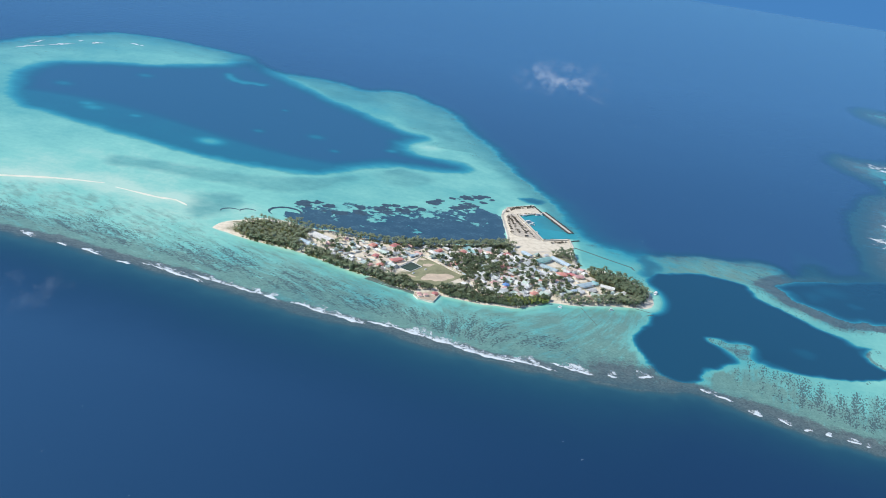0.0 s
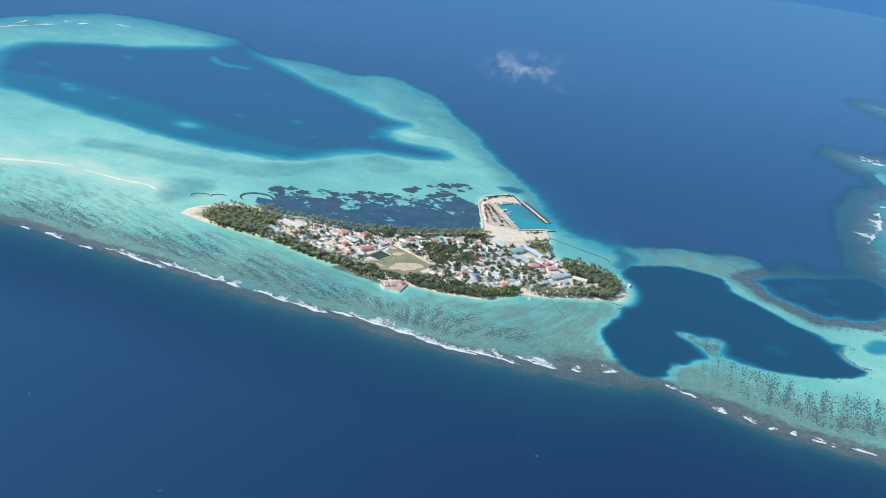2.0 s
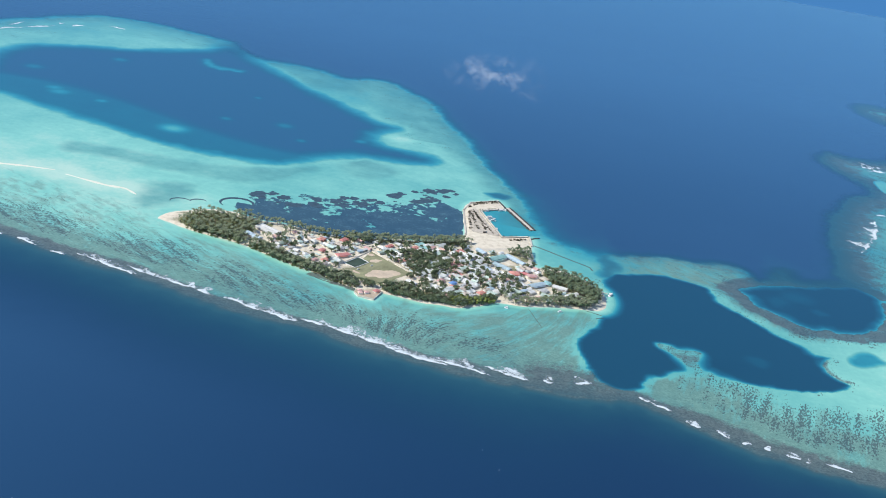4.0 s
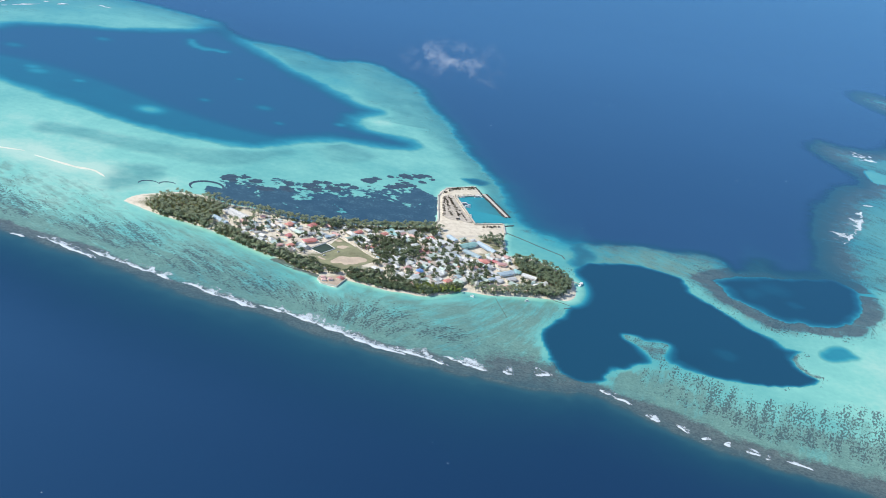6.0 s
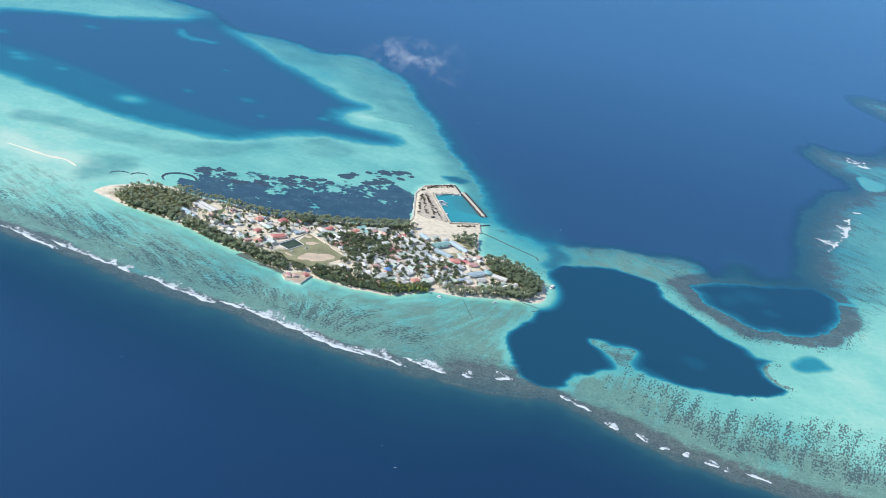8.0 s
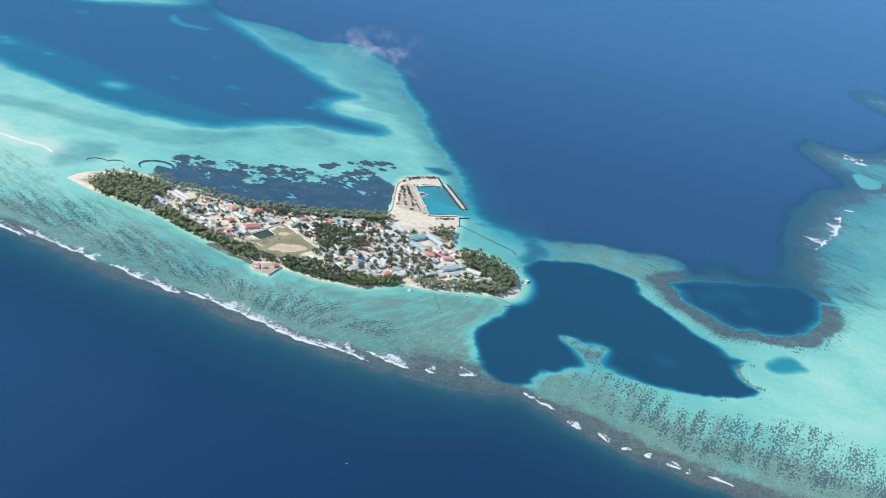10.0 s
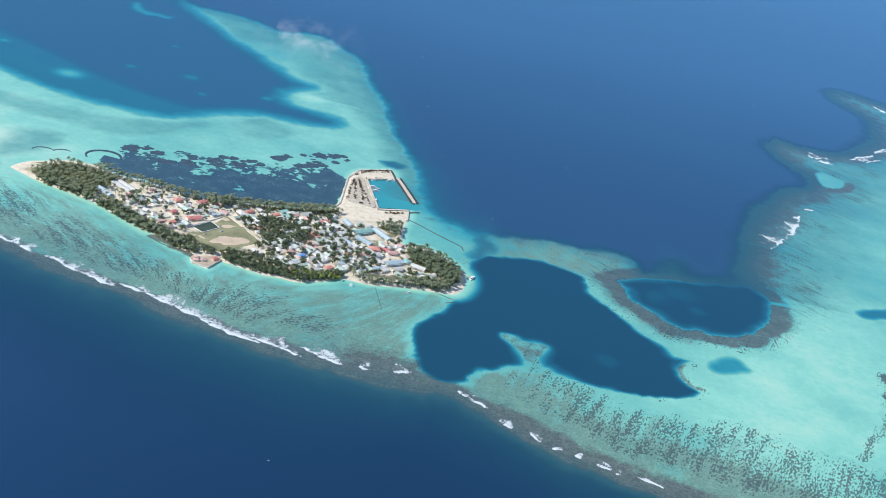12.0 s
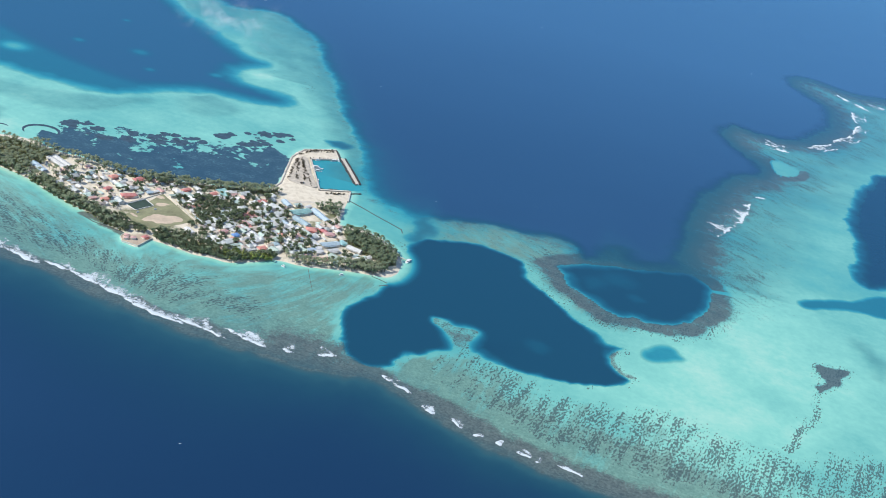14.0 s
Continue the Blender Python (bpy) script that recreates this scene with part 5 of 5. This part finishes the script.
def scatter(poly, gap, seed, keep=1.0):
    """Places in an outline, at least a gap apart, in no order that shows."""
    r, line = random.Random(seed), np.array(poly, float)
    lo, hi = line.min(0), line.max(0)
    got = []
    nx, ny = int((hi[0] - lo[0]) / gap) + 1, int((hi[1] - lo[1]) / gap) + 1
    xs, ys = [], []
    for i in range(nx):
        for j in range(ny):
            xs.append(lo[0] + (i + 0.5 * (j % 2) + r.uniform(-0.36, 0.36)) * gap), ys.append(lo[1] + (j + r.uniform(-0.36, 0.36)) * gap)
    d = edge_distance(line, np.array(xs), np.array(ys))
    shore = edge_distance(island, np.array(xs), np.array(ys))
    for x, y, inside, sea in zip(xs, ys, d, shore):
        if inside > 0 and sea > 1.2 and r.random() < keep and not (-60 < x < 42 and 1600 < y < 1728 and within(pitch_line, x, y) > -2) and not any(math.hypot(x - a, y - b) < q - 2 for a, b, q in taken):
            got.append((x, y, r.uniform(0.75, 1.15)))
    return got


palms, palms_massed, broads, broads_massed = [], [], [], []
palms += scatter(GROVE_EAST, 4.4, 1)
palms += scatter(GROVE_QUAY, 5.0, 2)
palms += scatter(STRIP_EAST, 5.0, 3, 0.95)
palms_massed += scatter(GROVE_WEST, 7.0, 4, 0.95)
palms_massed += scatter([(-232, 1690), (-215, 1725), (-212, 1765), (-170, 1762), (-150, 1745), (-160, 1705), (-190, 1672)], 6.5, 44, 0.6)
palms_massed += scatter(STRIP_NORTH, 5.2, 5, 0.9)
palms_massed += scatter(STRIP_WEST, 6.5, 6, 0.55)
broads += scatter(STRIP_SOUTH, 6.2, 7, 0.95)
broads_massed += scatter(STRIP_WEST, 7.0, 8, 0.45)
broads_massed += scatter(THICKET, 8.5, 9, 0.55)
broads_massed += scatter(STRIP_FIELD, 6.0, 17, 0.9)
broads += scatter(STRIP_EAST, 8.0, 10, 0.5)
palms += scatter(STRIP_SOUTH, 10.0, 12, 0.5)
# the woods come down to the water along the southern shore
around = scatter(ISLAND, 5.6, 15, 0.85)
margins = edge_distance(island, np.array([p[0] for p in around]), np.array([p[1] for p in around]))
for (x, y, size), shore in zip(around, margins):
    if -300 < x < -32 and y < 1690 and shore < 17:
        (palms_massed if rng.random() < 0.65 else broads_massed).append((x, y, size))
    elif 8 < x < 168 and y < 1640 and shore < 15 and not (100 < x < 160 and shore < 8):
        broads.append((x, y, size))
    elif 175 < x < 300 and y < 1700 and 9 < shore < 17:
        palms.append((x, y, size))
    elif -250 < x < 100 and y > 1735 and shore < 15 and within(np.array(QUAY_AREA, float), x, y) < -5:
        palms_massed.append((x, y, size))
for x, y, size in spots_for_trees + yard_trees:
    size *= 1.0 + 0.5 * rng.random() ** 2
    (broads if len(broads) < 300 else broads_massed).append((x, y, size))
palms_massed += palms[300:]
broads_massed += broads[300:]
made = {}
for x, y, size in palms[:300]:
    plant("palm_tree", x, y, size, (x * 97) % 360, made, palm_parts, M_PALM, "coconut palm with a thin leaning trunk and drooping fronds", "coconut palms")
made = {}
for x, y, size in broads[:300]:
    plant("broadleaf_tree", x, y, size, (x * 97) % 360, made, broad_parts, M_LEAF, "dark green broadleaf tree with a clumpy crown", "broadleaf trees")
massed("palm_grove", palms_massed, palm_parts, M_PALM_FAR, "dense grove of coconut palms along the shore", "palm grove")
massed("woodland", broads_massed, broad_parts, M_LEAF_FAR, "dense dark green trees among the houses", "woodland")


def bush_parts(seed):
    return broad_parts(seed + 20, 18, 2.2, 1.3)


# low green undergrowth below the palms and along the southern shore
low_growth = scatter(GROVE_WEST, 4.6, 31, 0.75) + scatter(STRIP_WEST, 4.2, 32, 0.7) + scatter(GROVE_EAST, 6.0, 33, 0.5) + scatter(STRIP_NORTH, 5.0, 34, 0.7)
low_growth += [(x, y, size) for (x, y, size), shore in zip(around, margins) if y < 1690 and x < -32 and shore < 11]
massed("undergrowth", [(x, y, size * 1.25) for x, y, size in low_growth], bush_parts, M_UNDER, "low leafy green undergrowth below the palms", "undergrowth")
made = {}
for k in range(30):      # light green bushes on the southern shore
    x = 102 + k * 1.9
    plant("shrub", x, 1592 + 0.45 * (x - 108) + rng.uniform(-2, 5), rng.uniform(1.3, 2.5), k * 50, made, bush_parts, M_BUSH, "yellow-green leafy bush at the water's edge", "shore bushes")
made = {}
for a, b, n in (((107, 1980), (150, 1880), 34), ((103, 1972), (110, 1884), 26), ((112, 1970), (136, 1892), 22), ((106, 2010), (150, 2040), 16), ((178, 1870), (204, 1885), 12), ((108, 1960), (122, 1890), 18), ((112, 2021), (146, 2046), 26), ((118, 1985), (156, 2012), 14), ((166, 1886), (206, 1903), 16), ((100, 1990), (116, 2022), 12)):
    for k in range(n):
        f = (k + rng.uniform(-0.3, 0.3)) / n
        plant("shrub", a[0] + (b[0] - a[0]) * f + rng.uniform(-1.5, 1.5), a[1] + (b[1] - a[1]) * f + rng.uniform(-1.5, 1.5), rng.uniform(0.55, 1.25), k * 50,
              made, bush_parts, M_DRY, "dry brownish shrub on reclaimed sand", "dry shrubs")

# ---------------------------------------------------------------- surf, coral, sandbars, clouds


def breaking_wave(x1, y1, x2, y2, width, seed, label="white breaking wave along the reef edge", thin=0.0):
    """A ragged roller with a thin wash behind it."""
    length = math.dist((x1, y1), (x2, y2))
    n, cross = max(6, int(length / 1.6)), 17
    ux, uy = (x2 - x1) / length, (y2 - y1) / length
    verts, wash, comb = [], [], []
    for i in range(n + 1):
        f = i / n
        taper = math.sin(math.pi * min(max(f, 0.01), 0.99)) ** 0.3
        bend = 6 * (noise.noise(Vector((f * length / 40, seed * 3.7, 0.5)))) + 1.8 * noise.noise(Vector((f * length / 9, seed * 3.7, 4.5)))
        broad = width * taper * (0.85 + 0.8 * noise.noise(Vector((f * length / 12, seed * 5.1, 9.5))))
        for k in range(cross):
            g = k / (cross - 1)
            off = bend + (g - 0.25) * max(broad, 0.8)
            verts.append((x1 + ux * f * length - uy * off, y1 + uy * f * length + ux * off, (-0.02 if k in (0, cross - 1) else 0.06) + 0.6 * taper * math.exp(-((g - 0.22) / 0.16) ** 2)))
            comb.append((f * length + seed * 531.0, off, 0.0))
            front = (4.0 + 2.4 * noise.noise(Vector((f * length / 11, seed * 1.3, 2.5)))) / max(broad, 6.0) + 0.10
            ragged = 0.06 * noise.noise(Vector((f * length / 5, g * 3, seed * 4.1)))
            torn = 0.16 * noise.noise(Vector((f * length / 16, g * 2, seed * 2.3))) + ragged
            edge = 0.35 * (0.10 - g) / 0.10 if g < 0.10 else 0.0
            behind = 0.0 if g < front else 0.085 + (g - front) * 0.13
            wash.append(0.40 + thin + 0.25 * (1 - taper) + torn + edge + behind)
    quads = [(i * cross + k, (i + 1) * cross + k, (i + 1) * cross + k + 1, i * cross + k + 1) for i in range(n) for k in range(cross - 1)]
    me = arrays_mesh("breaking_wave", verts, quads, M_FOAM, True)
    me.attributes.new("wash", "FLOAT", "POINT").data.foreach_set("value", np.array(wash, np.float32))
    me.attributes.new("comb", "FLOAT_VECTOR", "POINT").data.foreach_set("vector", np.array(comb, np.float32).ravel())
    return tagged(new("breaking_wave", me), label, "wave", "breaking waves")


SURF_SOUTH = [(-598, 1581, -572, 1560), (-540, 1555, -524, 1547), (-501, 1553, -471, 1538), (-446, 1529, -425, 1524), (-411, 1529, -368, 1523), (-385, 1523, -323, 1503),
              (-336, 1518, -271, 1501), (-278, 1506, -229, 1487), (-232, 1492, -205, 1482), (-187, 1476, -122, 1460), (-138, 1464, -87, 1453), (-80, 1457, 3, 1439),
              (-10, 1441, 99, 1405), (89, 1418, 165, 1400), (163, 1415, 212, 1397), (237, 1406, 250, 1406), (276, 1415, 298, 1422)]
SURF_EAST = [(359, 1411, 398, 1388), (414, 1370, 432, 1361), (449, 1359, 465, 1345), (479, 1340, 490, 1337), (504, 1334, 512, 1331), (530, 1327, 548, 1324), (553, 1324, 561, 1323),
             (577, 1322, 609, 1315)]
SURF_NORTH = [(810, 2125, 846, 2215), (844, 2210, 876, 2288), (872, 2291, 885, 2328), (896, 2370, 918, 2374), (952, 2702, 1002, 2716), (1043, 2770, 1117, 2856), (1123, 2870, 1185, 2975),
              (1183, 2975, 1213, 3075), (1211, 3081, 1218, 3185), (1195, 3314, 1235, 3268), (1230, 3273, 1271, 3224), (1274, 3299, 1322, 3291)]
SURF_FAR = [(-1117, 2423, -1025, 2550), (-1013, 2592, -960, 2660), (-965, 2655, -913, 2719), (-1000, 2656, -979, 2702), (-887, 2741, -862, 2763), (-820, 2800, -777, 2794),
            (-913, 2739, -905, 2753)]
for k, (x1, y1, x2, y2) in enumerate(SURF_SOUTH):
    pieces = max(1, round(math.dist((x1, y1), (x2, y2)) / 55))
    for q in range(pieces):
        a, b, off = q / pieces - 0.10 * rng.random(), (q + 1) / pieces + 0.14 * rng.random(), rng.uniform(-3, 3)
        breaking_wave(x1 + (x2 - x1) * a, y1 + (y2 - y1) * a + off, x1 + (x2 - x1) * b, y1 + (y2 - y1) * b + off, (rng.uniform(15, 22) if k < 9 else rng.uniform(22, 31)), k * 7 + q + 1)
for k, (x1, y1, x2, y2) in enumerate(SURF_EAST):
    breaking_wave(x1, y1, x2, y2, 19, k + 31)
for k, (x1, y1, x2, y2) in enumerate(SURF_NORTH):
    if k < 5:
        ax, ay = (x2 - x1) / math.dist((x1, y1), (x2, y2)), (y2 - y1) / math.dist((x1, y1), (x2, y2))
        for q in range(2 if k == 4 else 1):      # the wash trails seaward in combed streaks
            shift = q * 24
            breaking_wave(x1 - ay * shift - ax * shift * 0.8, y1 + ax * shift - ay * shift * 0.8, x2 - ay * shift + ax * shift * 0.5, y2 + ax * shift + ay * shift * 0.5,
                          48 if k < 2 else (44 if k == 4 else 22), k + 61 + 9 * q, "streaked white surf over the outer reef", 0.02 + 0.03 * q)
    else:
        breaking_wave(x2, y2, x1, y1, 30, k + 61, "streaked white surf over the outer reef", 0.0)
    if k in (5, 6, 7, 8):
        ax, ay = (x2 - x1) / math.dist((x1, y1), (x2, y2)), (y2 - y1) / math.dist((x1, y1), (x2, y2))
        breaking_wave(x2 + ay * 26 - ax * 12, y2 - ax * 26 - ay * 12, x1 + ay * 26 + ax * 30, y1 - ax * 26 + ay * 30, 12, k + 81, "thin broken line of surf over the outer reef", 0.08)
for k, (x1, y1, x2, y2) in enumerate(SURF_FAR):
    breaking_wave(x1, y1, x2, y2, 14, k + 91, "distant white surf line on the outer reef")


def low_mound(name, outline, high, material, label, category, group="", kind=""):
    """A flat mound with a soft edge under the surface."""
    bm = bmesh.new()
    cx, cy = sum(p[0] for p in outline) / len(outline), sum(p[1] for p in outline) / len(outline)
    rings = []
    for f, zz in ((1.0, -0.1), (0.93, high * 0.6), (0.7, high)):
        rings.append([bm.verts.new((cx + (x - cx) * f, cy + (y - cy) * f, zz)) for x, y in outline])
    n = len(outline)
    for a, b in zip(rings, rings[1:]):
        for i in range(n):
            bm.faces.new((a[i], a[(i + 1) % n], b[(i + 1) % n], b[i]))
    bm.faces.new(rings[-1])
    return tagged(part(name, bm, material), label, category, group, kind)


coral_line = np.array(CORAL_FIELD, float)
r = random.Random(5)
made_count = 0
for k in range(400):
    x, y = r.uniform(-265, 85), r.uniform(1840, 2075)
    if within(coral_line, x, y) < 2 or made_count >= 62:
        continue
    size = r.choice((2.5, 4, 6, 8, 11)) * r.uniform(0.8, 1.3)
    low_mound("coral_patch", blob(x, y, size * r.uniform(1.0, 1.6), size, r.uniform(0.2, 0.9), k, 24, 0.3), 0.10 + 0.0005 * k, M_CORAL,
              "dark seagrass-covered coral patch in turquoise shallows", "coral", "coral patches")
    made_count += 1


def crescent(cx, cy, rx, ry, turn, a0, a1, width, label):
    """A curved dark bank."""
    outer, inner = [], []
    for k in range(25):
        a = a0 + (a1 - a0) * k / 24
        wob = 1 + 0.08 * math.sin(k * 1.7)
        thin = width * math.sin(math.pi * (0.06 + 0.88 * k / 24)) * wob
        for out, d in ((outer, thin / 2), (inner, -thin / 2)):
            x, y = (rx + d) * math.cos(a), (ry + d) * math.sin(a)
            out.append((cx + x * math.cos(turn) - y * math.sin(turn), cy + x * math.sin(turn) + y * math.cos(turn)))
    bm = bmesh.new()
    v0, v1 = [bm.verts.new((*p, 0.1)) for p in outer], [bm.verts.new((*p, 0.1)) for p in inner]
    for i in range(24):
        bm.faces.new((v0[i], v0[i + 1], v1[i + 1], v1[i]))
    bmesh.ops.recalc_face_normals(bm, faces=bm.faces)
    for f in bm.faces[:]:
        if f.normal.z < 0:
            f.normal_flip()
    bmesh.ops.solidify(bm, geom=bm.faces[:], thickness=0.15)
    tagged(part("coral_patch", bm, M_CORAL), label, "coral", "coral patches")


crescent(-262, 1822, 26, 22, 0.4, -0.6, 3.6, 7, "dark curved coral bank in turquoise shallows")
crescent(-345, 1790, 15, 11, 0.4, 0.2, 3.2, 4, "thin dark curved coral bank in turquoise shallows")
crescent(-318, 1800, 13, 10, 0.4, 0.2, 3.2, 4, "thin dark curved coral bank in turquoise shallows")


def sandbar(points, width, label):
    line = smooth_line(points, False, 8)
    left, right = [], []
    n = len(line)
    for i, p in enumerate(line):
        u = line[min(i + 1, n - 1)] - line[max(i - 1, 0)]
        u = u / np.linalg.norm(u)
        w = width * (0.25 + math.sin(math.pi * (i + 0.5) / n)) * (1 + 0.5 * noise.noise(Vector((i * 0.3, width, 0.7))))
        left.append(p + np.array([-u[1], u[0]]) * w / 2), right.append(p - np.array([-u[1], u[0]]) * w / 2)
    bm = bmesh.new()
    rows = [[bm.verts.new((*a, -0.1)), bm.verts.new((*((a * 0.7 + b * 0.3)), 0.45)), bm.verts.new((*((a * 0.3 + b * 0.7)), 0.45)), bm.verts.new((*b, -0.1))] for a, b in zip(left, right)]
    for a, b in zip(rows, rows[1:]):
        for i in range(3):
            bm.faces.new((a[i], b[i], b[i + 1], a[i + 1]))
    bmesh.ops.recalc_face_normals(bm, faces=bm.faces)
    tagged(part("sandbar", bm, M_SANDBAR), label, "sandbar", kind="structure")


M_SANDBAR = plain("white_sand", (0.70, 0.72, 0.60), 0.95, 0.06, 0.05)
sandbar(SANDBAR_A, 8, "long bare white sandbar in pale shallows")
sandbar(SANDBAR_B, 7, "curved bare white sand spit in pale shallows")


def cloud(m, rx, ry, sheets, seed, label):
    """A torn wisp: thin curled layers of vapour."""
    t = thing("cloud_wisp", m, label, "cloud")
    n = 25
    quads = [(i * n + j, (i + 1) * n + j, (i + 1) * n + j + 1, i * n + j + 1) for i in range(n - 1) for j in range(n - 1)]
    for s in range(sheets):
        ox, oy, oz = (noise.noise(Vector((seed, s * 3.3, k))) for k in (0.5, 5.5, 9.5))
        verts, veil = [], []
        for i in range(n):
            for j in range(n):
                u, v = 2 * i / (n - 1) - 1, 2 * j / (n - 1) - 1
                h = noise.noise(Vector((u * 1.7 + s, v * 1.7, seed)))
                verts.append((rx * (u + 0.35 * ox), ry * (v + 0.3 * oy), (oz + h * 0.6 + 0.35 * v) * ry * 0.5))
                d = math.hypot(u, v) + 0.7 * noise.noise(Vector((u * 2.3, v * 2.3, seed + s * 1.9)))
                veil.append(max(0.0, 1.0 - d) ** 1.2)
        me = arrays_mesh("vapour_layer", verts, quads, M_VEIL, True)
        me.attributes.new("veil", "FLOAT", "POINT").data.foreach_set("value", np.array(veil, np.float32))
        new("vapour_layer", me).parent = t
    return t


cloud(pose(109, 1423, 374, 25, 0, 5), 62, 34, 4, 3.0, "thin torn white cloud wisp above the sea")
cloud(pose(-214, 562, 400, 60, -18, 15), 26, 11, 2, 8.0, "faint shred of cloud vapour above the sea")

# whitecaps
M_CAP = plain("whitecap_foam", (0.58, 0.70, 0.78), 0.9, 0.05, 0.5)
r = np.random.default_rng(4)
verts, tris = [], []
while len(tris) < 130:
    x, y = r.uniform(-900, 1200), r.uniform(850, 3400)
    if within(platform[::4], x, y) > -60:
        continue
    a, size = r.uniform(0.2, 0.9), r.uniform(0.4, 1.15)
    c, s = math.cos(a), math.sin(a)
    shape = np.array([(-1.4, -0.3), (0.1, -0.5), (1.6, 0.1), (0.2, 0.5)]) * size * r.uniform(0.6, 1.3, (4, 2))
    tris.append(np.arange(4) + len(verts) * 4)
    verts.append(np.stack([x + shape[:, 0] * c - shape[:, 1] * s, y + shape[:, 0] * s + shape[:, 1] * c, np.array([0.12, 0.16, 0.12, 0.14])], 1))
tagged(new("whitecaps", arrays_mesh("whitecaps", np.concatenate(verts), np.array(tris), M_CAP)), "scattered tiny whitecaps on the open sea", "waves", kind="stuff")
